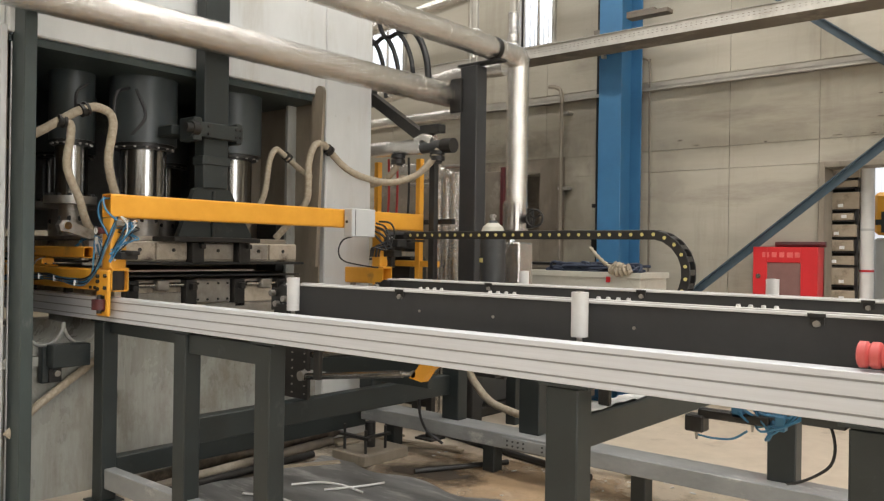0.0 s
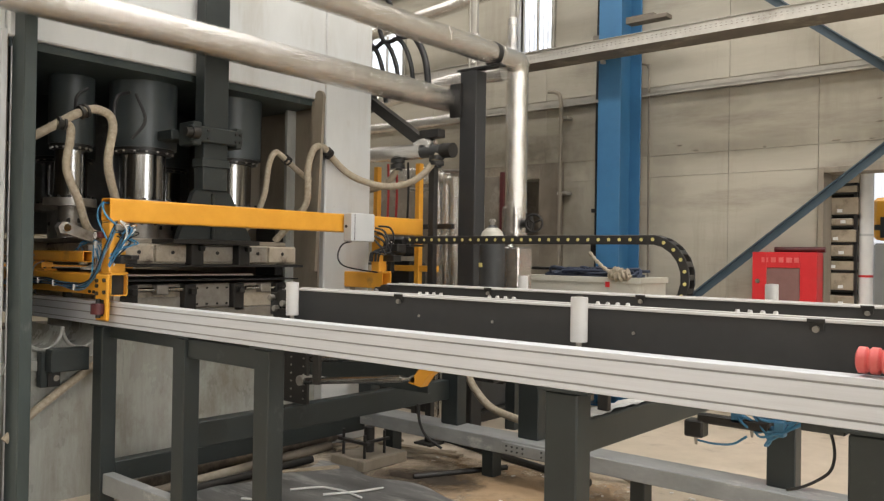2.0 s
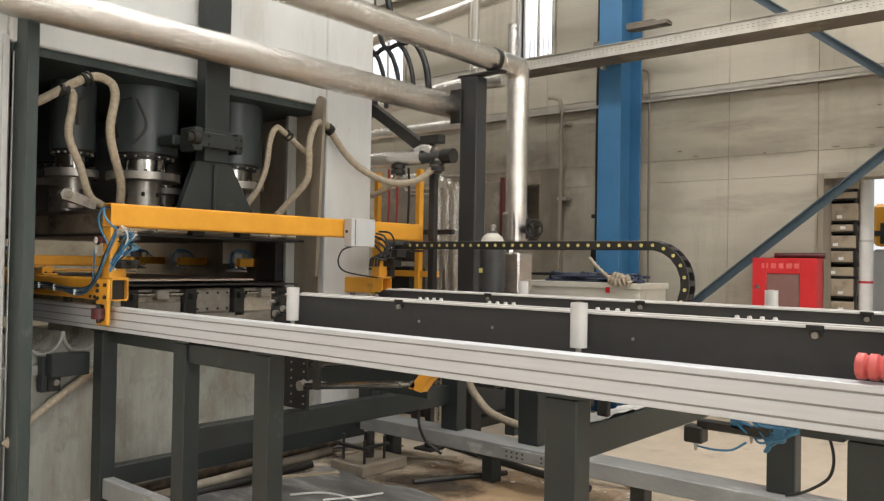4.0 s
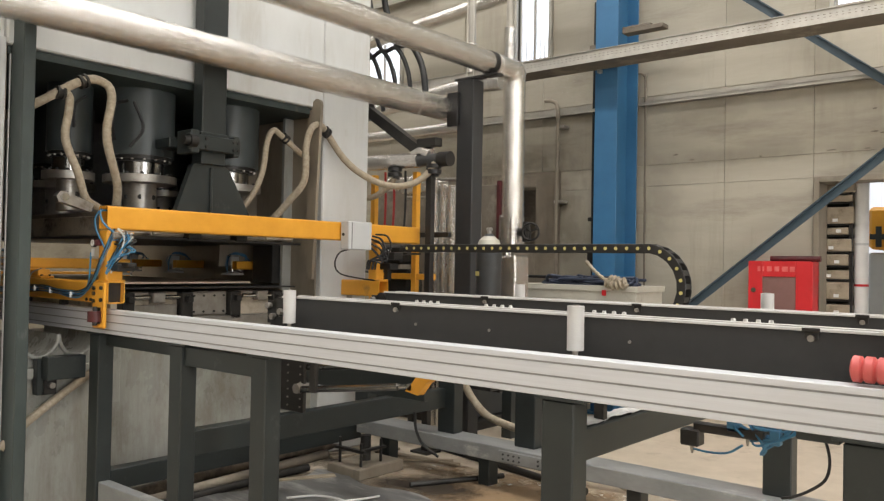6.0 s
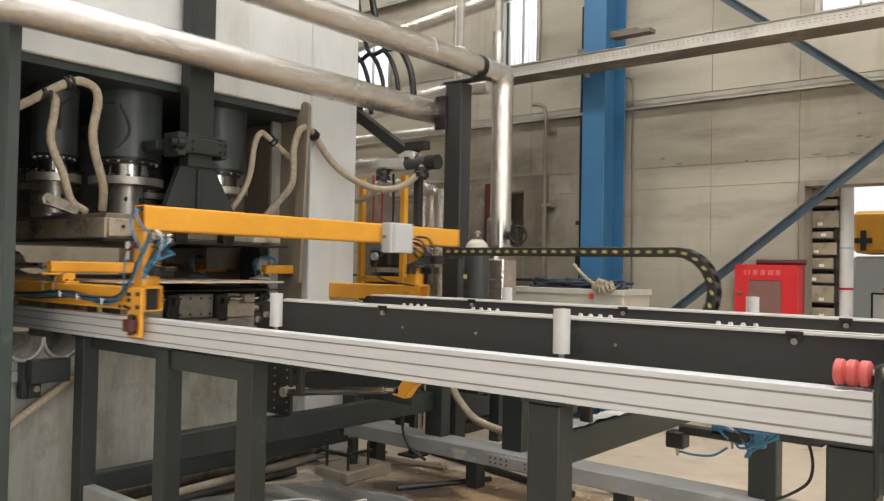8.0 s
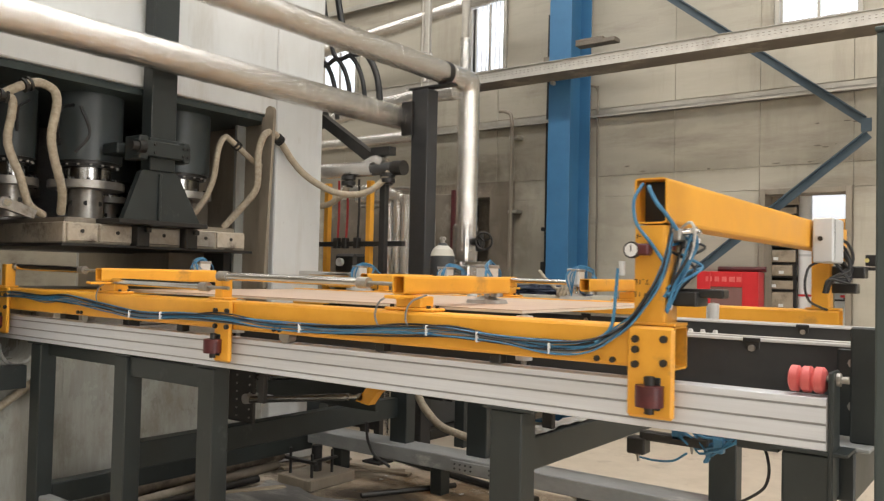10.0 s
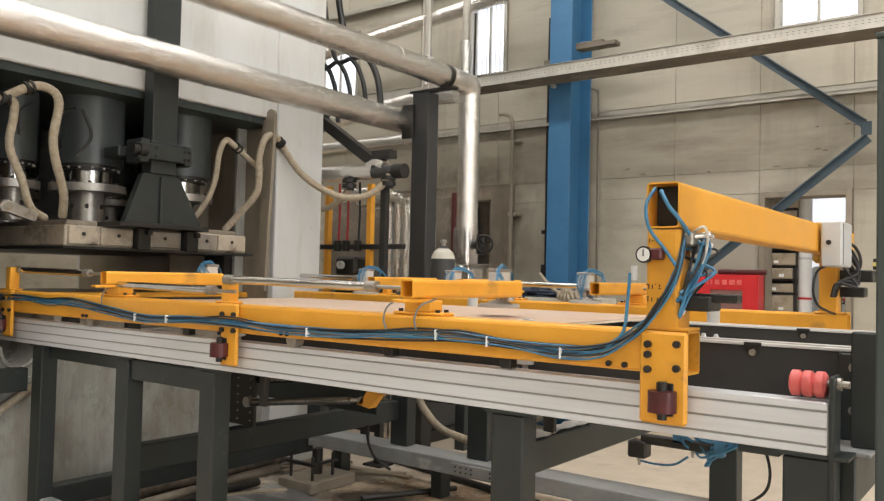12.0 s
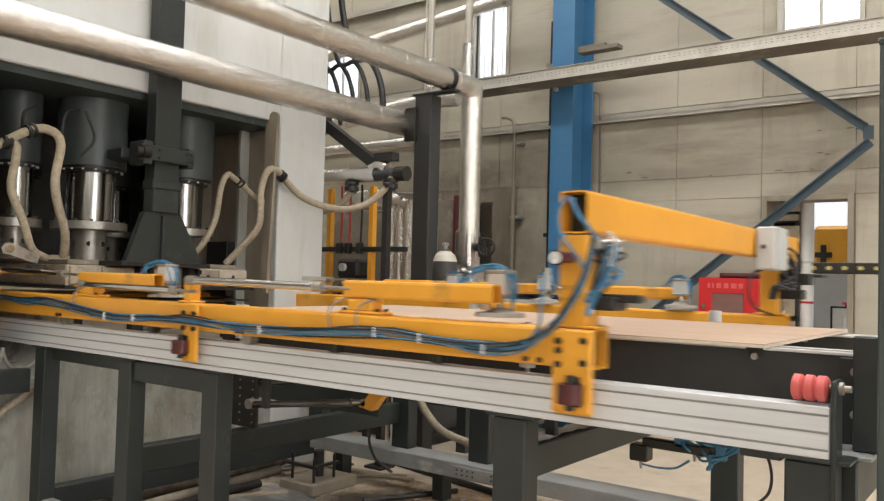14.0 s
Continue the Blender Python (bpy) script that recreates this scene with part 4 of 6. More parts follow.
part("crossbar", B((-5.5, -4.6, 3.28, 3.32, 1.60, 1.66), bevel=0.004), M_YELLOW, rk)
for x in (-5.28, -5.16, -5.0):
    part("red_hose", TB(([(x, 3.28, 2.70), (x + 0.01, 3.28, 2.4), (x, 3.28, 2.1)], 0.012)), M_REDPIPE if x < -5.1 else M_BLACK, rk)
    part("valve", B((x - 0.03, x + 0.03, 3.24, 3.30, 2.0, 2.11), bevel=0.006), M_BLACK, rk)
part("gauge", C(((-5.2, 3.26, 1.86), (-5.2, 3.22, 1.86), 0.04)), M_GREY, rk)
part("pump_body", B((-5.4, -5.0, 3.35, 3.6, 1.2, 1.7), (-5.35, -5.05, 3.3, 3.5, 1.75, 1.95), bevel=0.03), M_BLACK, rk)
bs_ = thing("black_stand", (-4.42, 3.0, 0), "slim black steel pipe stand", "stand")
part("post", B((-4.45, -4.38, 2.97, 3.03, 0, 2.68), bevel=0.004), M_BLACK, bs_)
part("foot", B((-4.52, -4.31, 2.9, 3.1, 0, 0.02), bevel=0.003), M_BLACK, bs_)
for i, x in enumerate((-5.12, -5.0, -4.89)):
    clad_pipe("clad_riser", [(x - 0.7, 3.9, 2.68 - i * 0.05), (x - 0.15, 3.9, 2.68 - i * 0.05), (x - 0.02, 3.9, 2.62 - i * 0.05), (x, 3.9, 2.45 - i * 0.04), (x, 3.9, 0.0)], 0.05, "bundled aluminium-clad riser pipe", bands=False)

hu = thing("hydraulic_unit", (-5.6, 4.5, 0), "dark oily hydraulic power unit behind the press", "power unit")
part("tank", B((-6.6, -4.75, 4.2, 4.9, 0.1, 1.05), bevel=0.02), M_GAS, hu)
for x in (-6.2, -5.5):
    part("motor", C(((x, 4.5, 1.06), (x, 4.5, 1.75), 0.17), seg=24), M_JAMB, hu, smooth=True)
    part("motor_cap", C(((x, 4.5, 1.75), (x, 4.5, 1.85), 0.15), seg=24), M_BLACK, hu, smooth=True)
part("manifold_block", B((-5.25, -4.85, 4.35, 4.7, 1.05, 1.45), bevel=0.01), M_STEEL, hu)
for k in range(3):
    x = -5.2 + k * 0.11
    part("valve", C(((x, 4.35, 1.35), (x, 4.22, 1.35), 0.035), seg=12), M_BLACK, hu, smooth=True)
    part("steel_line", TB(([(x, 4.5, 1.45), (x, 4.5, 2.2 + k * 0.1), (x - 0.1, 4.45, 2.5 + k * 0.1), (x - 0.8, 4.4, 2.55 + k * 0.1)], 0.02)), M_REDPIPE if k == 1 else M_STEEL, hu, smooth=True)
part("drip_tray", B((-6.7, -4.65, 4.1, 5.0, 0, 0.1), bevel=0.01), M_BLACK, hu)
dr2 = thing("brown_screen", (-6.2, 5.3, 0), "reddish brown steel screen behind the power unit", "screen")
part("panel", B((-7.4, -5.3, 5.28, 5.30, 0.4, 2.75), bevel=0.004), M_SOOT_SHADE, dr2)
part("post", B((-7.45, -7.4, 5.26, 5.31, 0, 2.8), (-5.3, -5.25, 5.26, 5.31, 0, 2.8), bevel=0.003), M_WINE, dr2)

gb = thing("gas_bottle", (-3.94, 3.3, 0), "dark grey gas bottle on a steel shelf", "gas bottle")
bm = bmesh.new()
prof = [(0.115, 0.69), (0.118, 0.72), (0.118, 1.86), (0.112, 1.93), (0.09, 1.99), (0.055, 2.02), (0.035, 2.05)]
for (r0, z0), (r1, z1) in zip(prof, prof[1:]):
    cyl(bm, (-3.94, 3.3, z0), (-3.94, 3.3, z1), r0, r1, seg=28)
part("body", bm, M_GAS, gb, smooth=True)
part("shoulder", C(((-3.94, 3.3, 1.93), (-3.94, 3.3, 1.99), 0.1145, 0.093), ((-3.94, 3.3, 1.99), (-3.94, 3.3, 2.025), 0.093, 0.052), seg=28), M_TUB, gb, "pale cream shoulder of the bottle", smooth=True)
part("valve", C(((-3.94, 3.3, 2.04), (-3.94, 3.3, 2.11), 0.02), ((-3.97, 3.3, 2.09), (-3.91, 3.3, 2.09), 0.014)), M_STEEL, gb)

part("label", B((-4.0, -3.96, 3.176, 3.18, 1.66, 1.70), bevel=0), M_LABELY, gb, "small yellow label")

tx0, tx1, ty0, ty1, tz = -4.81, -3.37, 5.15, 5.80, 1.555
tb = thing("cream_tub", (-4.1, 5.5, 0), "chipped cream steel tub full of cables", "tub")
bm = bmesh.new()
square_tube(bm, "z", 0.30, tz, tx0, tx1, ty0, ty1, 0.02)
part("body", bm, M_TUB, tb)
part("rim", B((tx0 - 0.02, tx1 + 0.02, ty0 - 0.02, ty0 + 0.005, tz - 0.06, tz + 0.004), (tx1 - 0.01, tx1 + 0.02, ty0 + 0.005, ty1 + 0.02, tz - 0.06, tz + 0.004), (tx0 - 0.02, tx0 + 0.01, ty0 + 0.005, ty1 + 0.02, tz - 0.06, tz + 0.004), (tx0 + 0.01, tx1 - 0.01, ty1 - 0.005, ty1 + 0.02, tz - 0.06, tz + 0.004), bevel=0.004), M_TUB, tb)
part("bottom", B((tx0 + 0.02, tx1 - 0.02, ty0 + 0.02, ty1 - 0.02, 0.30, 0.33)), M_TUB, tb)
part("leg_frame", B(*[(x, x + 0.07, y, y + 0.07, 0, 0.30) for x in (tx0 + 0.02, tx1 - 0.09) for y in (ty0 + 0.02, ty1 - 0.09)]), M_BLACK, tb)
part("label", B((-3.76, -3.71, ty0 - 0.028, ty0 - 0.021, 1.45, 1.51), bevel=0), M_RED, tb, "small red label")
rng = random.Random(8)
tw = thing("cable_heap", (-4.1, 5.5, 0.95), "dark blue cables heaped in the tub", "cables")
bm = bmesh.new()
for i in range(16):
    pts = [(-4.1 + rng.uniform(-0.6, 0.6), 5.47 + rng.uniform(-0.24, 0.24), 1.53 + rng.uniform(-0.05, 0.13)) for k in range(5)]
    tube(bm, pts, 0.016, 8, 6)
tagged(part("cable_loop", bm, M_CABLE, tw), kind="stuff")
part("cable_fill", B((tx0 + 0.025, tx1 - 0.025, ty0 + 0.025, ty1 - 0.025, 0.335, 1.50), bevel=0.02), M_HOSE_BLACK, tw)
rg = thing("cleaning_rag", (-3.55, 5.13, 1.6), "crumpled tan rag hung over the tub rim", "rag")
part("cloth", TB(([(-4.0, 5.2, 1.82), (-3.86, 5.15, 1.71), (-3.72, 5.13, 1.62), (-3.58, 5.12, 1.58)], 0.02), ([(-3.70, 5.12, 1.60), (-3.60, 5.11, 1.57), (-3.48, 5.12, 1.60)], 0.05), ([(-3.66, 5.12, 1.64), (-3.55, 5.11, 1.62), (-3.47, 5.12, 1.55)], 0.035), wobble=0.3), M_HOSE, rg, smooth=True)

fc = thing("fire_cabinet", (-2.3, 6.3, 0.7), "red fire hose cabinet with a dim pane", "fire cabinet")
fx0, fx1, fy, fz0, fz1 = -2.60, -1.93, 6.32, 0.85, 1.86
part("body", B((fx0, fx1, fy + 0.02, 6.58, fz0, fz1), bevel=0.006), M_RED, fc)
part("door_frame", B((fx0, fx0 + 0.15, fy, fy + 0.02, fz0, fz1), (fx1 - 0.17, fx1, fy, fy + 0.02, fz0, fz1), (fx0 + 0.15, fx1 - 0.17, fy, fy + 0.02, fz1 - 0.17, fz1), (fx0 + 0.15, fx1 - 0.17, fy, fy + 0.02, fz0, fz0 + 0.3), bevel=0.004), M_RED, fc)
part("pane", B((fx0 + 0.15, fx1 - 0.17, fy + 0.012, fy + 0.018, fz0 + 0.3, fz1 - 0.17), bevel=0), M_GLASS, fc, "dim glass pane")
part("lock", C(((fx0 + 0.06, fy, 1.54), (fx0 + 0.06, fy - 0.012, 1.54), 0.026)), M_CHROME, fc)
bars = bmesh.new()
for k, (a, w) in enumerate(((0.10, 0.03), (0.15, 0.02), (0.20, 0.05), (0.28, 0.05), (0.36, 0.06), (0.44, 0.05))):
    bmesh.ops.create_cube(bars, size=1, matrix=Matrix.LocRotScale((fx0 + a + w / 2, fy - 0.001, 1.775), None, (w, 0.003, 0.055)))
part("lettering", bars, M_BUMPER, fc, "faded pale lettering")
part("hose_reel_top", C(((fx0 + 0.2, 6.45, fz1 + 0.03), (fx1 + 0.05, 6.45, fz1 + 0.03), 0.03)), M_WINE, fc)

rs = thing("storage_rack", (-1.9, 7.2, 0), "dark slotted storage rack seen through the doorway", "rack")
for x in (-2.24, -1.72):
    part("upright", B((x, x + 0.035, 6.92, 6.955, 0, 3.1), (x, x + 0.035, 7.46, 7.5, 0, 3.1), bevel=0.003), M_BLACK, rs)
# Panel added to keep the gaps between the boxes dark.
part("back_panel", B((-2.5, -1.68, 7.505, 7.52, 0, 3.1), bevel=0.002), M_SOOT_SHADE, rs)
rng = random.Random(12)
z = 0.30
while z < 2.95:
    h = rng.uniform(0.07, 0.19)
    part("shelf", B((-2.24, -1.685, 6.92, 7.5, z - 0.02, z - 0.002), bevel=0.002), M_BLACK, rs)
    x0, x1 = -2.20 + rng.uniform(0, 0.05), -1.69 + rng.uniform(-0.05, 0.02)
    bx = thing("cardboard_box", ((x0 + x1) / 2, 7.2, z), "small brown cardboard box with a paper label", "box", group="boxes on the storage rack")
    part("carton", B((x0, x1, 6.88 + rng.uniform(0, 0.05), 7.4, z, z + h), bevel=0.006), M_CARD, bx)
    if rng.random() < 0.85:
        lx = x0 + rng.uniform(0.24, 0.34)
        part("label", B((lx, lx + 0.05, 6.868, 6.879, z + 0.02, z + 0.055), bevel=0), M_PAPER, bx, "white paper label")
    z += h + rng.uniform(0.03, 0.06)
for x, y, h in ((-1.615, 7.02, 2.76), (-1.22, 7.25, 1.45)):
    t = thing("film_roll", (x, y, 0), "tall white wrapped roll standing beyond the doorway", "roll")
    part("roll", C(((x, y, 0), (x, y, h), 0.072), seg=24), M_PAPER, t, smooth=True)
    part("red_band", C(((x, y, 1.60), (x, y, 1.625), 0.074), seg=24), M_RED, t)
    part("joint_band", C(((x, y, 2.05), (x, y, 2.075), 0.073), seg=24), M_GREY, t)
nb = thing("notice_board", (-1.38, 7.6, 0), "white notice board on a black stand beyond the doorway", "board")
part("panel", B((-1.46, -1.16, 7.6, 7.62, 1.0, 1.55), bevel=0.004), M_PAPER, nb)
part("border", B((-1.48, -1.46, 7.59, 7.63, 0.98, 1.57), (-1.16, -1.14, 7.59, 7.63, 0.98, 1.57), (-1.46, -1.16, 7.59, 7.63, 1.55, 1.57), (-1.46, -1.16, 7.59, 7.63, 0.98, 1.0), bevel=0.002), M_BLACK, nb)
part("stand", B((-1.33, -1.29, 7.63, 7.67, 0, 1.6), bevel=0.003), M_BLACK, nb)
ym = thing("yellow_machine", (-1.5, 9.5, 0), "yellow machine in the bright hall beyond", "machine")
part("hood", B((-1.98, -0.9, 9.0, 10.0, 2.06, 2.62), bevel=0.05), M_YELLOW, ym)
part("body", B((-1.98, -0.9, 9.05, 10.0, 0, 2.02), bevel=0.03), M_GREY, ym)
part("emblem", B((-1.95, -1.74, 8.985, 8.998, 2.19, 2.26), (-1.88, -1.81, 8.98, 8.994, 2.09, 2.36), bevel=0), M_DARK, ym, "dark cross-shaped emblem")
bp = thing("beam_beyond", (-1, 10.5, 4), "bluish steel roof truss in the hall beyond", "truss", kind="structure")
part("chord", B((-6, 5, 10.4, 10.5, 3.3, 3.4), (-6, 5, 10.4, 10.5, 4.0, 4.08)), M_BRACE, bp)
for k in range(10):
    bm = bmesh.new()
    cyl(bm, (-6 + k * 1.1, 10.45, 3.35), (-6 + k * 1.1 + 0.55, 10.45, 4.03), 0.03, seg=8)
    part("lacing", bm, M_BRACE, bp)


# ---- rails, legs and conveyor ----
def profile(y0, y1, z0, z1, notch_front=True):
    """The outline of a slotted extrusion, in y and z."""
    h = z1 - z0
    front, back = [], []
    for f in (0.17, 0.5, 0.83):
        c = z0 + f * h
        front += [(y0, c - 0.004), (y0 + 0.006, c - 0.004), (y0 + 0.006, c + 0.004), (y0, c + 0.004)]
        back += [(y1, c - 0.004), (y1 - 0.006, c - 0.004), (y1 - 0.006, c + 0.004), (y1, c + 0.004)]
    k = 0.003
    return [(y1 - k, z0), (y0 + k, z0), (y0, z0 + k)] + front + [(y0, z1 - k), (y0 + k, z1), (y1 - k, z1), (y1, z1 - k)] + back[::-1] + [(y1, z0 + k)]


def rail(y0, y1, label):
    r = thing("guide_rail", (-4, y0, 1.25), label, "rail")
    bm = bmesh.new()
    prism(bm, profile(y0, y1, 1.25, 1.41), "x", -8.4, 0.0)
    part("extrusion", bm, M_ALU, r)
    # Darker strips put the slots' shade into colour; the end cap shares it.
    for f in (0.17, 0.5, 0.83):
        z = 1.25 + f * 0.16
        part("slot_shade", B((-8.4, -0.002, y0 + 0.0035, y0 + 0.0055, z - 0.0036, z + 0.0036), bevel=0), M_GROOVE, r, "grey strip standing for shade in the rail slot")
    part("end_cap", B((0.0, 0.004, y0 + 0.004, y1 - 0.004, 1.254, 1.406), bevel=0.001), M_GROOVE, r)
    return r


rail(0.0, 0.085, "long slotted aluminium guide rail on dark legs")
rail(2.545, 2.63, "long slotted aluminium guide rail on dark legs")

fr = thing("support_frame", (-2.5, 1.0, 0), "dark green-grey welded steel support frame", "frame")
for x0, w in ((-4.91, 0.13), (-3.90, 0.13), (-3.09, 0.13), (-1.22, 0.145), (-0.13, 0.14)):
    lg = part("leg", B((x0, x0 + w, 0.01, 0.12, 0.012, 1.235), bevel=0.006), M_DARK, fr)
    part("foot_plate", B((x0 - 0.04, x0 + w + 0.04, -0.03, 0.16, 0, 0.012), bevel=0.002), M_DARK, lg)
    part("cap_plate", B((x0 - 0.03, x0 + w + 0.05, 0.0, 0.14, 1.237, 1.249), bevel=0.002), M_DARK, lg)
for x0, w in ((-4.89, 0.17), (-3.88, 0.18), (-3.09, 0.19), (-1.19, 0.175)):
    part("far_leg", B((x0, x0 + w, 2.53, 2.65, 0.345, 1.249), bevel=0.006), M_DARK, fr)
for x0, z0, z1 in ((-1.20, 0.985, 1.115), (-4.89, 0.15, 0.298), (-3.89, 0.555, 0.715)):
    part("cross_beam", B((x0, x0 + 0.10, 0.122, 2.53, z0, z1), bevel=0.006), M_DARK, fr)
part("cross_beam", B((-0.06, 0.06, 0.122, 2.53, 1.08, 1.235), bevel=0.006), M_DARK, fr)
part("top_beam", B((-4.78, -3.90, 0.06, 0.11, 1.16, 1.235), (-3.77, -3.09, 0.03, 0.11, 1.12, 1.235), bevel=0.005), M_DARK, fr)
part("sill_beam", B((-4.78, -3.90, 0.03, 0.11, 0.10, 0.235), (-3.77, -3.09, 0.03, 0.11, 0.10, 0.235), bevel=0.005), M_BASE, fr, "dusty low sill beam")
part("side_beam", B((-5.05, -4.95, -0.25, 0.009, 0.93, 1.085), bevel=0.005), M_DARK, fr)
part("side_lug", B((-5.12, -5.055, -0.275, -0.15, 0.82, 1.065), bevel=0.005), M_DARK, fr)
part("lug_plate", B((-5.053, -5.035, -0.235, -0.15, 0.825, 0.935), bevel=0.003), M_BLACK, fr)
part("lug_bolt", bolts([(-5.035, -0.19, 0.885)], "x", 0.022, 0.03), M_STEEL, fr)
part("base_beam", B((-4.75, -2.76, 2.42, 2.68, 0.225, 0.344), (-2.74, 0.0, 2.42, 2.68, 0.225, 0.344), bevel=0.006), M_BASE, fr, "dusty raised base beam with scuffs")
part("splice_plate", B((-3.15, -2.55, 2.40, 2.418, 0.24, 0.325), bevel=0.003), M_BASE, fr)
part("splice_bolt", bolts([(x, 2.40, z) for x in (-3.10, -3.05, -3.0, -2.95, -2.78, -2.70, -2.6) for z in (0.265, 0.30)], "-y", 0.008, 0.008), M_GAS, fr)
for x in (-4.5, -3.4, -2.1, -0.9):
    part("base_foot", B((x, x + 0.11, 2.48, 2.60, 0, 0.225), bevel=0.005), M_DARK, fr)
part("base_plate", B((-0.16, 0.10, 0.125, 0.42, 1.236, 1.25), bevel=0.003), M_BASE, fr, "dusty end plate with chips")
part("end_post", B((0.03, 0.14, 0.20, 0.24, 1.25, 1.62), bevel=0.005), M_DARK, fr)

bu = thing("rail_buffer", (-0.05, 0.04, 1.41), "red ribbed polyurethane end buffer on a steel bracket", "buffer")
prof = [(-0.115, 0.0), (-0.115, 0.030)]
for k in range(3):
    xa = -0.115 + k * 0.036
    prof += [(xa + 0.006, 0.041), (xa + 0.027, 0.041), (xa + 0.034, 0.033)]
prof += [(-0.007, 0.030), (-0.007, 0.0)]
bm = bmesh.new()
ringv = [[bm.verts.new((x, 0.045 + r * math.cos(a), 1.459 + r * math.sin(a))) for a in [2 * math.pi * k / 24 for k in range(24)]] for x, r in prof[1:-1]]
for p, q in zip(ringv, ringv[1:]):
    for k in range(24):
        bm.faces.new((p[k], p[(k + 1) % 24], q[(k + 1) % 24], q[k]))
bm.faces.new(ringv[0])
bm.faces.new(ringv[-1][::-1])
bmesh.ops.recalc_face_normals(bm, faces=bm.faces[:])
part("spring_body", bm, M_BUMPER, bu, smooth=True)
part("bracket", B((0.005, 0.02, -0.004, 0.10, 1.10, 1.49), bevel=0.004), M_DARK, bu)
part("stud", C(((-0.01, 0.045, 1.465), (0.055, 0.045, 1.465), 0.011), ((0.021, 0.045, 1.465), (0.033, 0.045, 1.465), 0.02)), M_STEEL, bu)


def conveyor(y0, y1, xa, xb, ztop, near):
    c = thing("chain_conveyor", ((xa + xb) / 2, y0, 1.28), "black chain conveyor beam with a bright wear strip", "conveyor", group="conveyor beams")
    part("side_plate", B((xa, xb, y0, y0 + 0.012, 1.36, ztop - 0.012), bevel=0.002), M_BELT, c)
    part("side_plate", B((xa, xb, y1 - 0.012, y1, 1.36, ztop - 0.012), bevel=0.002), M_BELT, c)
    part("wear_strip", B((xa + 0.02, xb, y0 - 0.012, y0 + 0.012, ztop - 0.011, ztop), (xa + 0.02, xb, y1 - 0.012, y1 + 0.012, ztop - 0.011, ztop), bevel=0.002), M_PLASTIC, c, "bright white wear strip")
    part("belt", B((xa, xb, y0 + 0.013, y1 - 0.013, ztop - 0.035, ztop - 0.016), bevel=0.002), M_BELT, c)
    part("end_roller", C(((xa, y0 - 0.02, ztop - 0.06), (xa, y1 + 0.02, ztop - 0.06), 0.05)), M_BLACK, c, smooth=True)
    part("end_bracket", B((xa - 0.10, xa - 0.01, y0 - 0.02, y0 - 0.005, ztop - 0.16, ztop - 0.03), (xa - 0.06, xa + 0.06, y0 - 0.03, y0 - 0.012, ztop - 0.2, ztop - 0.12), bevel=0.004), M_BLACK, c)
    part("tension_nut", bolts([(xa - 0.07, y0 - 0.02, ztop - 0.06), (xa - 0.03, y0 - 0.02, ztop - 0.12), (xa + 0.03, y0 - 0.012, ztop - 0.09)], "-y", 0.018, 0.03), M_STEEL, c)
    for x in ((-2.26, -0.295) if near else (-2.62, -1.55, -0.40)):
        part("axle_notch", B((x - 0.03, x + 0.03, y0 - 0.016, y0 - 0.0125, ztop - 0.013, ztop + 0.001), (x - 0.024, x + 0.024, y0 - 0.008, y0 - 0.001, ztop - 0.038, ztop - 0.012), bevel=0.001), M_BLACK, c)
        part("axle_bolt", bolts([(x, y0, ztop - 0.035)], "-y", 0.012, 0.02), M_STEEL, c)
    part("plate_screw", bolts([(xx, y0, 1.46) for xx in (xa + 1.05, xa + 1.5, xa + 2.2)], "-y", 0.007, 0.006), M_STEEL, c)
    for x in (-2.95, -1.14, -0.10):
        part("support_bracket", B((x - 0.025, x + 0.025, y0 + 0.045, y1 - 0.045, 1.115 if -2 < x < -0.2 else 1.02 if x < -2 else 1.236, 1.36), bevel=0.004), M_BLACK, c)
    for x in (-2.5, -1.6, -0.5):
        part("spacer", B((x - 0.09, x + 0.09, y0 + 0.0, y1, 1.335, 1.36), bevel=0.003), M_STEEL, c)
    return c


conveyor(0.28, 0.40, -3.18, 0.10, 1.56, True)
conveyor(1.50, 1.62, -3.55, 0.10, 1.555, False)
ep = thing("conveyor_end_plate", (0.06, 0.26, 1.25), "dark end plate bolted to the conveyor", "plate")
part("plate", B((-0.02, 0.07, 0.262, 0.276, 1.26, 1.545), bevel=0.004), M_DARK, ep)
part("bolt", bolts([(0.03, 0.262, 1.50), (0.03, 0.262, 1.36)], "-y", 0.016, 0.018), M_STEEL, ep)

for y, ztop, xs in ((0.20, 1.597, (-3.005, -1.183)), (1.86, 1.63, (-2.60, -0.955))):
    for x in xs:
        gr = thing("guide_roller", (x, y, 1.41), "upright white nylon guide roller", "guide roller", group="white guide rollers")
        part("roller", C(((x, y, 1.415), (x, y, ztop), 0.035), seg=24), M_PLASTIC, gr, smooth=True)
        part("axle", C(((x, y, 1.36), (x, y, 1.415), 0.012), ((x, y, ztop), (x, y, ztop + 0.004), 0.014)), M_STEEL, gr)
        part("arm", B((x - 0.02, x + 0.02, min(y, y + 0.08), max(y, y + 0.08), 1.352, 1.362), bevel=0.002), M_STEEL, gr)
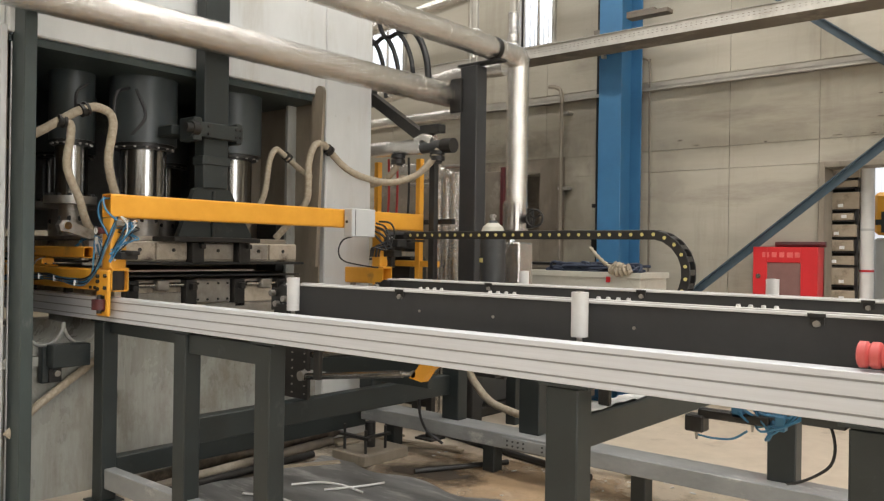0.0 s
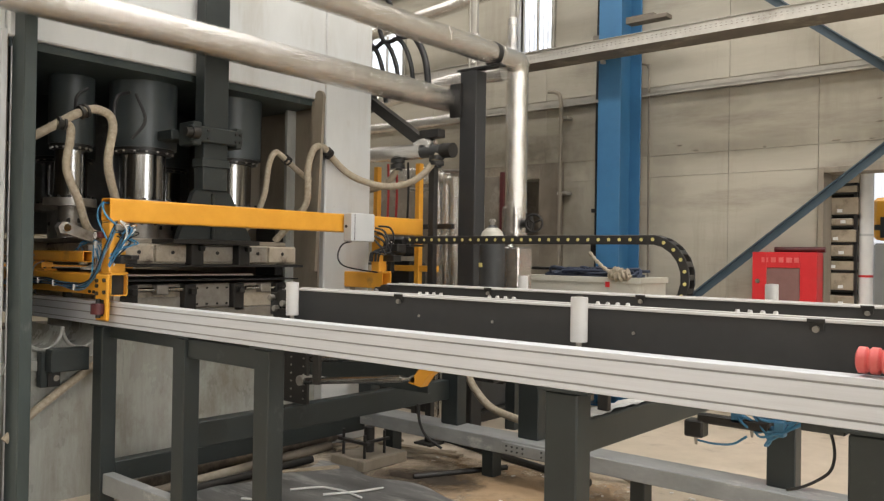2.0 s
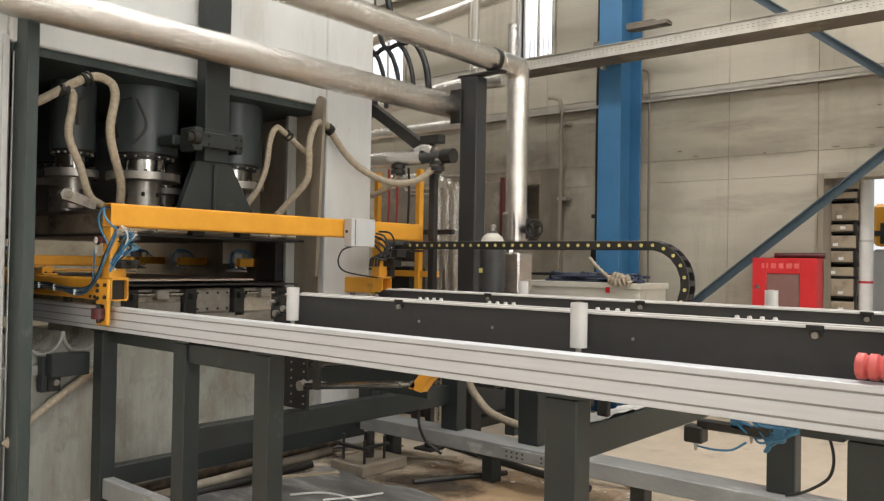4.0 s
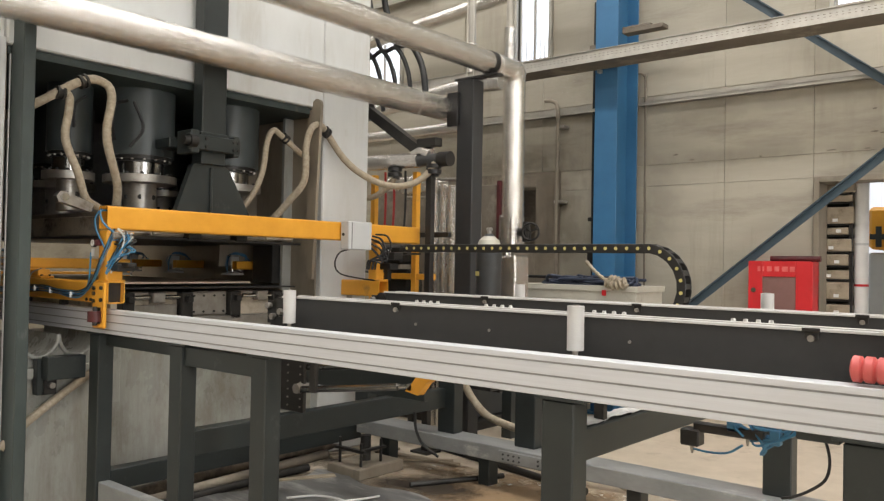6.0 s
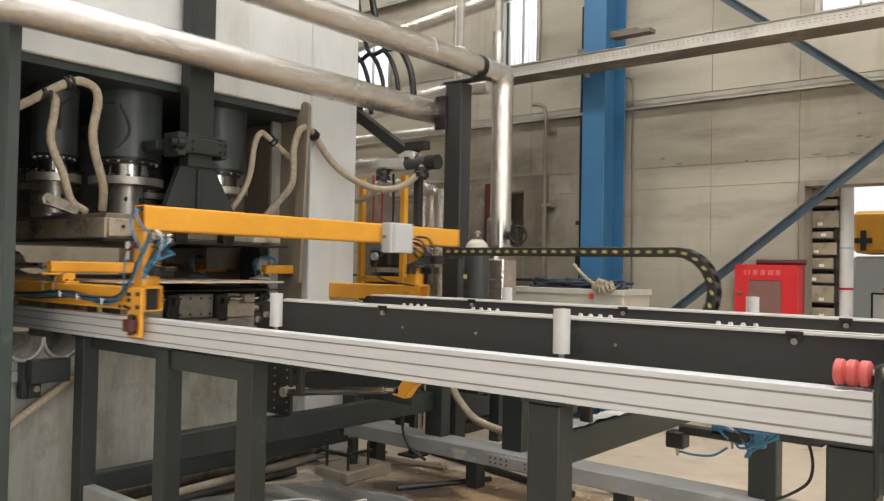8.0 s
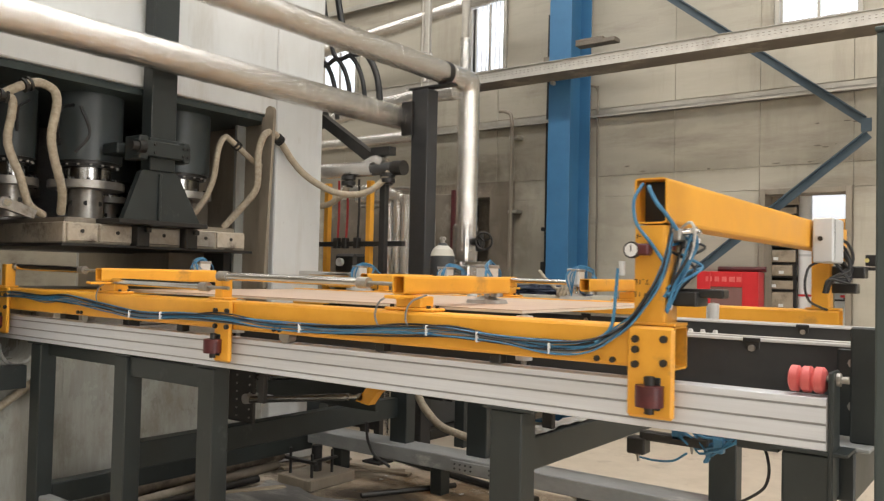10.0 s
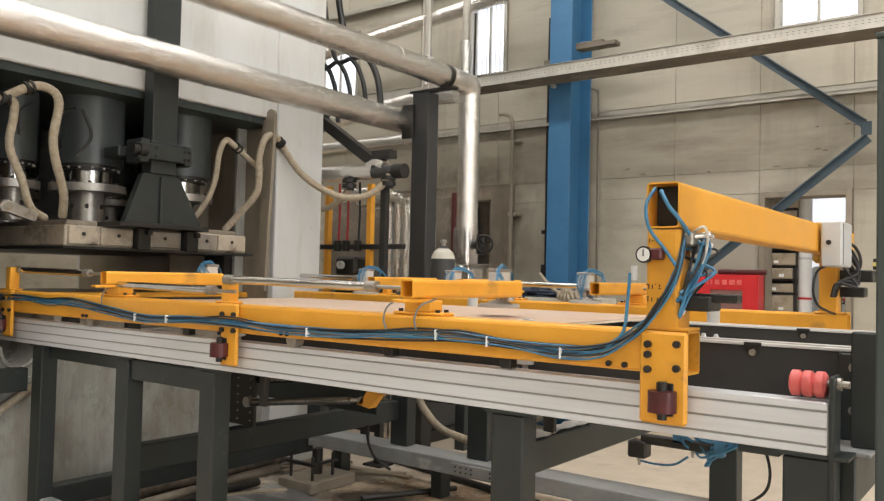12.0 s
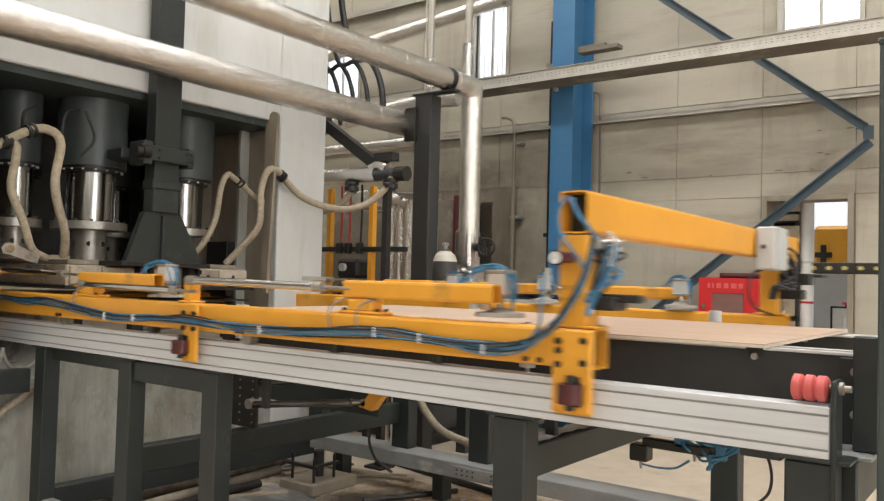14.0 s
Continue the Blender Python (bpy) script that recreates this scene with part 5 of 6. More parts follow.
for x in (-2.62, -2.1, -1.42, -0.72):
    br = thing("ball_rest", (x, 0.9, 1.5), "row of small white ball rests on a cross bar", "rest")
    bm = bmesh.new()
    for k in range(4):
        cyl(bm, (x + k * 0.055 - 0.08, 0.92, 1.50), (x + k * 0.055 - 0.08, 0.92, 1.54), 0.018, 0.009, seg=12)
    part("ball_unit", bm, M_PLASTIC, br, smooth=True)
    part("bar", B((x - 0.12, x + 0.12, 0.89, 0.95, 1.46, 1.50), (x - 0.02, x + 0.02, 0.42, 1.48, 1.42, 1.46), bevel=0.003), M_STEEL, br)

# lift cylinder under the table
lc = thing("tilt_cylinder", (-3.8, 0.95, 0.67), "pneumatic tilt cylinder with a yellow fork", "pneumatic cylinder")
part("mount_plate", B((-3.99, -3.70, 0.90, 0.93, 0.73, 1.20), bevel=0.004), M_BLACK, lc)
part("plate_bolt", bolts([(x, 0.90, 0.77 + k * 0.055) for x in (-3.965, -3.86, -3.73) for k in range(7)], "-y", 0.006, 0.008), M_STEEL, lc)
part("barrel", C(((-3.70, 0.88, 0.895), (-2.80, 0.88, 1.012), 0.023)), M_ROD, lc, smooth=True)
part("rod", C(((-2.80, 0.88, 1.012), (-2.66, 0.88, 1.03), 0.013)), M_CHROME, lc, smooth=True)
part("barrel", C(((-3.70, 0.94, 1.04), (-3.12, 0.94, 1.105), 0.024), ((-3.70, 0.98, 1.10), (-3.0, 0.98, 1.17), 0.018)), M_ROD, lc, smooth=True)
part("pivot", C(((-3.72, 0.85, 0.90), (-3.72, 0.93, 0.90), 0.034)), M_STEEL, lc, smooth=True)
part("pivot", C(((-2.69, 0.85, 1.025), (-2.69, 0.93, 1.025), 0.022)), M_STEEL, lc, smooth=True)
part("carrier_plate", B((-4.75, -3.15, 1.52, 1.56, 0.80, 1.358), bevel=0.005), M_DARK, lc, "dark steel carrier plate of the lift")
bm = bmesh.new()
prism(bm, [(-2.72, 1.0), (-2.62, 0.985), (-2.56, 1.06), (-2.49, 1.10), (-2.50, 1.15), (-2.60, 1.13), (-2.66, 1.06)], "y", 0.85, 0.91)
part("fork", bm, M_YELLOW, lc, "yellow steel fork")
part("tie_bar", B((-3.7, -2.4, 0.94, 1.0, 1.18, 1.24), bevel=0.004), M_BLACK, lc)

# valves and air lines under the table
sn = thing("air_valve", (-0.8, 0.6, 1.0), "black air valve block with brass nozzles", "valve")
part("block", B((-0.89, -0.81, 0.565, 0.635, 1.02, 1.09), (-0.84, -0.55, 0.58, 0.62, 1.08, 1.12), bevel=0.006), M_BLACK, sn)
part("nozzle", C(((-0.85, 0.6, 1.02), (-0.85, 0.6, 0.985), 0.010, 0.005), ((-0.62, 0.6, 1.08), (-0.62, 0.6, 1.05), 0.009, 0.004)), M_STEEL, sn)
bl = thing("air_line_tangle", (-0.6, 0.6, 1.1), "tangle of thin blue air lines under the rail", "air lines")
rng = random.Random(21)
bm = bmesh.new()
for k in range(11):
    x0, x1 = -0.70 + rng.uniform(0, 0.1), -0.46 + rng.uniform(-0.08, 0.05)
    dip = rng.uniform(0.03, 0.15)
    tube(bm, [(x0, 0.6, 1.15), (x0 + 0.06, 0.57 + rng.uniform(0, 0.08), 1.2 - dip), ((x0 + x1) / 2, 0.6 + rng.uniform(-0.05, 0.05), 1.19 - dip - 0.02), (x1, 0.6, 1.14), (x1 + 0.02, 0.6, 1.30)], 0.005, 6, 6)
tube(bm, [(-0.85, 0.6, 1.005), (-0.78, 0.6, 1.0), (-0.70, 0.6, 1.01), (-0.64, 0.6, 1.05)], 0.005, 6, 6)
tagged(part("line", bm, M_HOSE_BLUE, bl), kind="stuff")
part("fitting_block", B((-0.70, -0.65, 0.58, 0.62, 1.10, 1.16), bevel=0.004), M_HOSE_BLUE, bl, "blue push-in fitting block")
part("fitting_block", B((-0.53, -0.49, 0.58, 0.62, 1.07, 1.13), bevel=0.004), M_HOSE_BLUE, bl, "blue push-in fitting block")
dk = thing("drop_cable", (-0.3, 0.5, 0.5), "black cable hanging under the rail", "cable")
part("cable", TB(([(-0.21, 0.1, 1.235), (-0.193, 0.1, 1.18), (-0.19, 0.1, 1.13), (-0.205, 0.1, 1.085), (-0.25, 0.105, 1.045), (-0.30, 0.11, 1.015), (-0.34, 0.12, 1.0)], 0.005)), M_HOSE_BLACK, dk)
part("clip", B((-0.27, -0.14, 0.02, 0.12, 1.222, 1.249), bevel=0.003), M_DARK, dk)
dk = thing("drop_cable", (-3.0, 1.4, 0.3), "black cable hanging from the cross beam", "cable")
part("cable", TB(([(-3.78, 2.13, 0.57), (-3.775, 2.13, 0.48), (-3.76, 2.14, 0.40), (-3.72, 2.17, 0.31), (-3.62, 2.24, 0.22)], 0.011)), M_HOSE_BLACK, dk)

# floor clutter
fp = thing("concrete_pad", (-4.2, 1.95, 0), "small stained concrete pad with anchor bolts", "pad")
part("pad", B((-4.52, -4.13, 1.87, 2.39, 0, 0.09), bevel=0.008), M_JAMB, fp)
part("anchor", C(((-4.45, 1.95, 0.09), (-4.45, 1.95, 0.30), 0.012), ((-4.2, 1.95, 0.09), (-4.2, 1.95, 0.28), 0.012), ((-4.22, 2.2, 0.09), (-4.22, 2.2, 0.28), 0.012), ((-4.35, 2.15, 0.09), (-4.35, 2.15, 0.30), 0.045)), M_BLACK, fp)
part("tie_bar", B((-4.5, -4.15, 1.93, 1.97, 0.20, 0.225), (-4.24, -4.20, 1.97, 2.25, 0.20, 0.22), bevel=0.003), M_BLACK, fp)
sh = thing("plastic_sheet", (-3.5, 1.3, 0), "grey scuffed plastic sheet lying on the floor", "sheet")
bm = bmesh.new()
nx, ny = 26, 18
grid = [[bm.verts.new((-4.6 + 2.5 * i / nx + 0.06 * math.sin(j * 0.9), 0.30 + 1.55 * j / ny + 0.05 * math.sin(i * 0.7), 0.008 + 0.014 * (noise.noise((i * 0.35, j * 0.35, 3)) + 0.6))) for j in range(ny + 1)] for i in range(nx + 1)]
for i in range(nx):
    for j in range(ny):
        bm.faces.new((grid[i][j], grid[i + 1][j], grid[i + 1][j + 1], grid[i][j + 1]))
part("sheet", bm, M_SHEET, sh, smooth=True)
for p0, p1, r, m in (((-4.9, 3.28, 0.03), (-2.6, 2.80, 0.03), 0.03, M_BLACK), ((-4.92, 0.25, 0.05), (-5.12, 2.75, 0.05), 0.05, M_STAIN), ((-4.72, 0.30, 0.04), (-4.90, 2.2, 0.04), 0.04, M_SOOT_SHADE), ((-4.62, 0.2, 0.03), (-4.68, 1.8, 0.03), 0.03, M_BLACK), ((-3.72, 2.02, 0.022), (-3.35, 2.76, 0.022), 0.022, M_BLACK)):
    t = thing("loose_pipe", ((p0[0] + p1[0]) / 2, (p0[1] + p1[1]) / 2, 0), "dirty loose pipe lying on the floor", "pipe")
    part("pipe", C((p0, p1, r), seg=14), m, t, smooth=True)
rng = random.Random(14)
for x, y, an, ln in ((-4.35, 2.62, 0.5, 0.9), (-4.75, 2.55, 1.3, 0.7), (-4.5, 1.55, 1.1, 0.6), (-4.95, 2.3, 0.9, 0.8), (-4.2, 2.75, 0.1, 0.7)):
    t = thing("wood_offcut", (x, y, 0), "pale dirty wood offcut lying on the floor", "offcut", group="offcuts on the floor")
    bm = B((-ln / 2, ln / 2, -0.035, 0.035, 0.0, 0.022), bevel=0.003)
    bmesh.ops.transform(bm, matrix=pose(x, y, 0.004, 0, rng.uniform(-1, 0), math.degrees(an)), verts=bm.verts)
    part("board", bm, M_CARD, t)
for pts in ([(-4.12, 1.12, 0.03), (-4.0, 1.3, 0.032), (-3.82, 1.36, 0.03), (-3.6, 1.34, 0.03)], [(-3.85, 1.2, 0.03), (-3.72, 1.42, 0.032), (-3.66, 1.62, 0.03)], [(-4.2, 0.75, 0.03), (-4.0, 0.85, 0.032), (-3.75, 0.86, 0.03)]):
    t = thing("plastic_strip", pts[0], "white plastic strip lying on the floor sheet", "strip", group="strips on the floor sheet")
    part("strip", TB((pts, 0.008), seg=6), M_PAPER, t)
hz = thing("floor_hose", (-2.4, 3.0, 0), "tan flexible hose curving down to the floor", "hose")
part("hose", TB(([(-3.95, 2.9, 0.80), (-3.87, 2.9, 0.68), (-3.79, 2.9, 0.58), (-3.63, 2.9, 0.46), (-3.37, 2.9, 0.40), (-3.1, 2.9, 0.37), (-2.8, 3.0, 0.2), (-2.4, 3.1, 0.035)], 0.034)), M_HOSE, hz, smooth=True)
hz = thing("floor_hose", (-5.0, 0.3, 0.5), "tan sleeved hose running down beside the press", "hose")
part("hose", TB(([(-5.10, 0.25, 1.03), (-5.08, 0.07, 0.915), (-5.06, -0.12, 0.80), (-5.05, -0.35, 0.64), (-5.05, -0.5, 0.5)], 0.028)), M_HOSE, hz, smooth=True)
rng = random.Random(31)
pw = thing("plastic_film", (-1.15, 0.8, 1.106), "crumpled clear wrapping film on the cross beam", "film")
bm = bmesh.new()
grid = [[bm.verts.new((-1.20 + 0.09 * i / 4, 0.18 + 0.85 * j / 30, 1.118 + 0.012 * (noise.noise((i * 0.9, j * 0.6, 7)) + 0.5))) for j in range(31)] for i in range(5)]
for i in range(4):
    for j in range(30):
        bm.faces.new((grid[i][j], grid[i + 1][j], grid[i + 1][j + 1], grid[i][j + 1]))
part("film", bm, M_DUST, pw)
for k, (cx, cy, rx, ry, m) in enumerate(((-4.3, 1.1, 1.5, 1.2, M_SOAK), (-2.9, 2.3, 1.8, 1.1, M_DIRT), (-2.3, 1.3, 0.9, 0.7, M_DIRT), (-3.65, 2.1, 0.75, 0.5, M_SOAK), (-4.9, 2.3, 0.8, 0.5, M_SOAK))):
    stn = bmesh.new()
    z = 0.002 + 0.0008 * k
    stn.faces.new([stn.verts.new((u * rx, v * ry, 0)) for u, v in ((-1, -1), (1, -1), (1, 1), (-1, 1))])
    so3 = part("oil_stain", stn, m)
    so3.location = (cx, cy, z)
    tagged(so3, "dark oil stain soaked into the floor" if m is M_SOAK else "brown trodden dirt on the floor", "stain", kind="stuff")
fl = bmesh.new()
for k in range(120):
    x, y = rng.uniform(-4.6, -0.4), rng.uniform(0.2, 3.6)
    s = rng.uniform(0.006, 0.022)
    bmesh.ops.create_cube(fl, size=1, matrix=Matrix.LocRotScale((x, y, 0.004), Euler((0, 0, rng.uniform(0, 3))), (s * 2, s, 0.006)))
tagged(part("floor_chips", fl, M_PAPER), "scattered pale wood chips on the floor", "chips", kind="stuff")

# guard posts
g1 = thing("guard_post", (-5.05, -0.45, 0), "scuffed dark green steel guard post", "post")
part("post", B((-5.10, -4.90, -0.48, -0.40, 0.012, 3.75), bevel=0.006), M_POST, g1)
part("foot_plate", B((-5.2, -4.8, -0.55, -0.33, 0, 0.012)), M_POST, g1)
part("edge_trim", B((-5.115, -5.10, -0.485, -0.47, 0.012, 3.75), bevel=0.002), M_GREY, g1)
g2 = thing("guard_post", (0.22, -0.1, 0), "tall dark steel guard post beside the rail end", "post")
part("post", B((0.15, 0.27, -0.14, -0.04, 0.012, 2.47), bevel=0.006), M_POST, g2)
part("cap", B((0.145, 0.275, -0.145, -0.035, 2.47, 2.485), bevel=0.004), M_POST, g2)
part("foot_plate", B((0.08, 0.34, -0.2, 0.02, 0, 0.012)), M_POST, g2)


# ---- the gantry, drawn at the end of its run ----
GO = (-0.5, 1.05, 1.41)
gantry = thing("transfer_gantry", GO, "yellow steel transfer gantry with swinging suction arms", "gantry")


def tube_part(name, axis, a, b, u0, u1, v0, v1, parent=None, label=""):
    bm = bmesh.new()
    square_tube(bm, axis, a, b, u0, u1, v0, v1)
    return part(name, bm, M_YELLOW, parent or gantry, label)


GX0 = -5.5
tube_part("side_beam", "x", GX0, -0.42, -0.035, 0.085, 1.455, 1.60)
tube_part("side_beam", "x", GX0, -0.385, 2.48, 2.60, 1.455, 1.60)
tube_part("bridge_beam", "y", -0.03, 3.09, -0.572, -0.455, 1.950, 2.108)
# Black plugs put in for the shade inside the open tube ends.
part("tube_shade_plug", B((-0.565, -0.462, 0.05, 0.056, 1.957, 2.101), bevel=0), M_BLACK, gantry, "black plug standing for shade inside the open tube")
part("tube_shade_plug", B((-0.47, -0.464, -0.028, 0.078, 1.462, 1.593), bevel=0), M_BLACK, gantry, "black plug standing for shade inside the open tube")
tube_part("bridge_post", "z", 1.612, 1.944, -0.572, -0.455, -0.03, 0.09)
part("post_foot", B((-0.59, -0.42, -0.034, 0.088, 1.601, 1.612), bevel=0.002), M_YELLOW, gantry)
tube_part("bridge_post", "z", 1.612, 1.944, -0.54, -0.435, 2.49, 2.59)
part("post_foot", B((-0.57, -0.385, 2.48, 2.60, 1.601, 1.611), bevel=0.002), M_YELLOW, gantry)
tube_part("tail_beam", "y", 0.09, 2.475, GX0, GX0 + 0.12, 1.46, 1.58)
part("end_strap", B((-0.572, -0.455, 3.091, 3.10, 1.95, 2.11), bevel=0.002), M_YELLOW, gantry)


def wheel_plate(xc, w, bolts_on, big):
    zt = 1.60 if big else 1.605
    p = part("wheel_plate", B((xc - w / 2, xc + w / 2, -0.062, -0.038, 1.29, zt), bevel=0.01), M_YELLOW, gantry)
    part("plate_bolt", bolts([(xc + dx, -0.062, z) for dx, z in bolts_on], "-y", 0.013, 0.014), M_BLACK, p)
    rx = xc + w * 0.06 if big else xc - w * 0.28
    part("guide_wheel", C(((rx, -0.085, 1.335), (rx, -0.085, 1.405), 0.047), seg=24), M_WINE, p, "wine-red urethane guide wheel", smooth=True)
    part("wheel_axle", C(((rx, -0.085, 1.31), (rx, -0.085, 1.435), 0.016)), M_BLACK, p)
    part("axle_slot", B((rx - 0.03, rx + 0.03, -0.066, -0.060, 1.32, 1.43), bevel=0.003), M_BLACK, p)


wheel_plate(-0.495, 0.165, [(-0.05, 1.555), (0.05, 1.56), (-0.05, 1.47), (0.05, 1.48), (-0.05, 1.52)], True)
wheel_plate(-2.77, 0.13, [(-0.045, 1.55), (0.045, 1.55), (-0.045, 1.47), (0.045, 1.47)], False)
wheel_plate(-5.14, 0.13, [(-0.045, 1.55), (0.045, 1.55), (-0.045, 1.47), (0.045, 1.47)], False)
for x in (-2.35, -4.15):
    w = part("running_wheel", C(((x, -0.02, 1.445), (x, 0.03, 1.445), 0.035), seg=20), M_STEEL, gantry, smooth=True)
    part("wheel_bolt", bolts([(x - 0.05, -0.036, 1.475), (x - 0.01, -0.036, 1.475)], "-y", 0.011, 0.01), M_BLACK, w)
for x in (-1.15, -1.75, -3.2):
    part("rail_wiper", B((x - 0.025, x + 0.025, -0.01, 0.04, 1.416, 1.454), bevel=0.004), M_BLACK, gantry)
part("side_bolt", bolts([(-0.64, -0.036, 1.475), (-0.70, -0.036, 1.475)], "-y", 0.011, 0.01), M_BLACK, gantry)
for x in (-0.9, -2.4, -3.9):
    part("far_wheel", C(((x, 2.55, 1.445), (x, 2.61, 1.445), 0.035), seg=20), M_STEEL, gantry, smooth=True)
part("marker_writing", B(*[(x, x + w, -0.0325, -0.0305, z, z + h) for x, z, w, h in ((-0.568, 1.755, 0.012, 0.003), (-0.560, 1.740, 0.003, 0.016), (-0.548, 1.741, 0.003, 0.015), (-0.536, 1.755, 0.003, 0.004), (-0.526, 1.741, 0.010, 0.003), (-0.522, 1.748, 0.003, 0.010), (-0.568, 1.712, 0.010, 0.003), (-0.563, 1.697, 0.003, 0.014), (-0.549, 1.698, 0.003, 0.014), (-0.530, 1.697, 0.003, 0.015), (-0.526, 1.704, 0.008, 0.003), (-0.560, 1.90, 0.003, 0.014), (-0.552, 1.905, 0.008, 0.003))], bevel=0), M_INK, gantry, "black hand-written marks")
ga = part("pressure_gauge", C(((-0.562, -0.075, 1.858), (-0.562, -0.055, 1.858), 0.029), seg=24), M_BLACK, gantry, "round pressure gauge with a white face", smooth=True)
part("dial", C(((-0.562, -0.077, 1.858), (-0.562, -0.0755, 1.858), 0.023), seg=24), M_PAPER, ga)
part("needle", B((-0.564, -0.560, -0.0785, -0.0775, 1.852, 1.876), bevel=0), M_INK, ga)
part("regulator", B((-0.58, -0.50, -0.075, -0.031, 1.84, 1.88), (-0.60, -0.585, -0.05, -0.03, 1.84, 1.87), bevel=0.006), M_WINE, ga)
part("filter_bowl", C(((-0.605, -0.05, 1.77), (-0.605, -0.05, 1.82), 0.011)), M_GREY, ga)
jb = part("junction_box", B((-0.44, -0.335, 2.05, 2.33, 1.87, 2.115), bevel=0.008), M_GREY, gantry, "light grey junction box")
part("box_knob", bolts([(-0.40, 2.05, 2.0)], "-y", 0.014, 0.006), M_BLACK, jb)
part("lid_gap", B((-0.336, -0.3335, 2.085, 2.091, 1.88, 2.105), bevel=0), M_BLACK, jb)
rng = random.Random(77)
bm = bmesh.new()
for k in range(7):
    y = 2.38 + rng.uniform(0, 0.14)
    tube(bm, [(-0.45 + rng.uniform(-0.05, 0.05), y, 2.02 - 0.02 * k), (-0.36, y + 0.06, 2.0 - 0.03 * k), (-0.33, y + 0.07, 1.88 - 0.02 * k), (-0.42, y, 1.78), (-0.45, y, 1.70)], 0.009, 6, 6)
tagged(part("cable_tangle", bm, M_HOSE_BLACK, gantry), kind="stuff")
part("valve_terminal", B((-0.46, -0.26, 2.54, 2.66, 1.79, 1.86), (-0.46, -0.30, 2.54, 2.64, 1.70, 1.76), bevel=0.006), M_BLACK, gantry)
part("chain_bracket", B((-0.45, -0.22, 2.67, 2.86, 1.84, 1.86), (-0.5, -0.45, 2.655, 2.71, 1.6, 1.86), bevel=0.004), M_BLACK, gantry)
part("loop_cable", TB(([(-0.42, 2.16, 1.88), (-0.46, 2.06, 1.84), (-0.47, 2.02, 1.74), (-0.46, 2.08, 1.66), (-0.45, 2.30, 1.62), (-0.45, 2.50, 1.60)], 0.007)), M_HOSE_BLACK, gantry)
part("valve_cluster", B((-0.464, -0.42, 0.0, 0.06, 1.89, 1.935), (-0.46, -0.41, 0.08, 0.14, 1.87, 1.91), bevel=0.006), M_STEEL, gantry)
part("limit_switch", B((-0.46, -0.36, 0.0, 0.12, 1.67, 1.72), (-0.46, -0.28, 0.03, 0.09, 1.70, 1.73), bevel=0.005), M_BLACK, gantry)
part("fitting", C(((-0.44, 0.03, 1.92), (-0.38, 0.06, 1.93), 0.012), ((-0.44, 0.08, 1.90), (-0.39, 0.12, 1.93), 0.010)), M_CHROME, gantry)


def bundle(n, seed, mats, run, spread, r):
    rng = random.Random(seed)
    for m in mats:
        bm = bmesh.new()
        for k in range(n):
            o = [rng.uniform(-spread, spread) for _ in range(2)]
            pts = [(x + rng.uniform(-0.004, 0.004), y + o[0] * 0.5 - 0.006, z + o[1] + rng.uniform(-0.011, 0.011)) for x, y, z in run]
            tube(bm, pts, r, 6, 5)
        tagged(part("air_line" if m is M_HOSE_BLUE else "cable", bm, m, gantry), kind="stuff")


RUN = [(-5.4, -0.052, 1.545), (-5.0, -0.05, 1.56), (-4.6, -0.05, 1.545), (-4.3, -0.05, 1.555), (-3.9, -0.05, 1.52), (-3.5, -0.05, 1.495), (-3.1, -0.05, 1.505), (-2.75, -0.078, 1.515), (-2.4, -0.05, 1.50), (-2.0, -0.05, 1.495), (-1.6, -0.05, 1.52), (-1.35, -0.05, 1.535), (-1.1, -0.05, 1.515), (-0.88, -0.05, 1.50), (-0.72, -0.05, 1.52), (-0.60, -0.055, 1.58), (-0.53, -0.055, 1.66), (-0.47, -0.05, 1.75), (-0.45, -0.02, 1.85), (-0.45, 0.02, 1.93)]
bundle(8, 4, (M_HOSE_BLUE,), RUN, 0.017, 0.0036)
bundle(5, 6, (M_HOSE_BLACK,), RUN, 0.018, 0.0044)
bundle(2, 9, (M_HOSE_GREY,), RUN, 0.018, 0.0036)
UP = [(-0.70, -0.05, 1.53), (-0.64, -0.05, 1.60), (-0.62, -0.05, 1.70), (-0.615, -0.05, 1.80)]
bundle(1, 3, (M_HOSE_BLUE,), UP, 0.004, 0.006)
part("air_line", TB(([(-0.54, -0.03, 2.09), (-0.56, -0.06, 2.03), (-0.55, -0.06, 1.95), (-0.50, -0.05, 1.88), (-0.46, -0.04, 1.82)], 0.006), ([(-0.53, 0.0, 2.08), (-0.51, -0.05, 2.07), (-0.48, -0.06, 2.02), (-0.45, -0.05, 1.98), (-0.43, 0.0, 1.93)], 0.007), ([(-0.44, 0.06, 1.93), (-0.40, 0.08, 1.92), (-0.39, 0.08, 1.87), (-0.42, 0.04, 1.80), (-0.46, -0.03, 1.70)], 0.006)), M_HOSE_BLUE, gantry)
part("tie_wrap", B(*[(x - 0.002, x + 0.002, -0.072, -0.036, z - 0.022, z + 0.02) for x, z in ((-3.6, 1.495), (-3.3, 1.50), (-2.2, 1.495), (-1.45, 1.53), (-1.2, 1.52), (-0.88, 1.5))], bevel=0.002), M_PAPER, gantry)
bm = bmesh.new()
for x in (-1.72, -1.55, -3.95):
    tube(bm, [(x, -0.05, 1.52), (x - 0.02, -0.055, 1.58), (x, -0.045, 1.64), (x + 0.05, 0.0, 1.672)], 0.0042, 6, 6)
part("branch_line", bm, M_HOSE_GREY, gantry)


rng = random.Random(41)
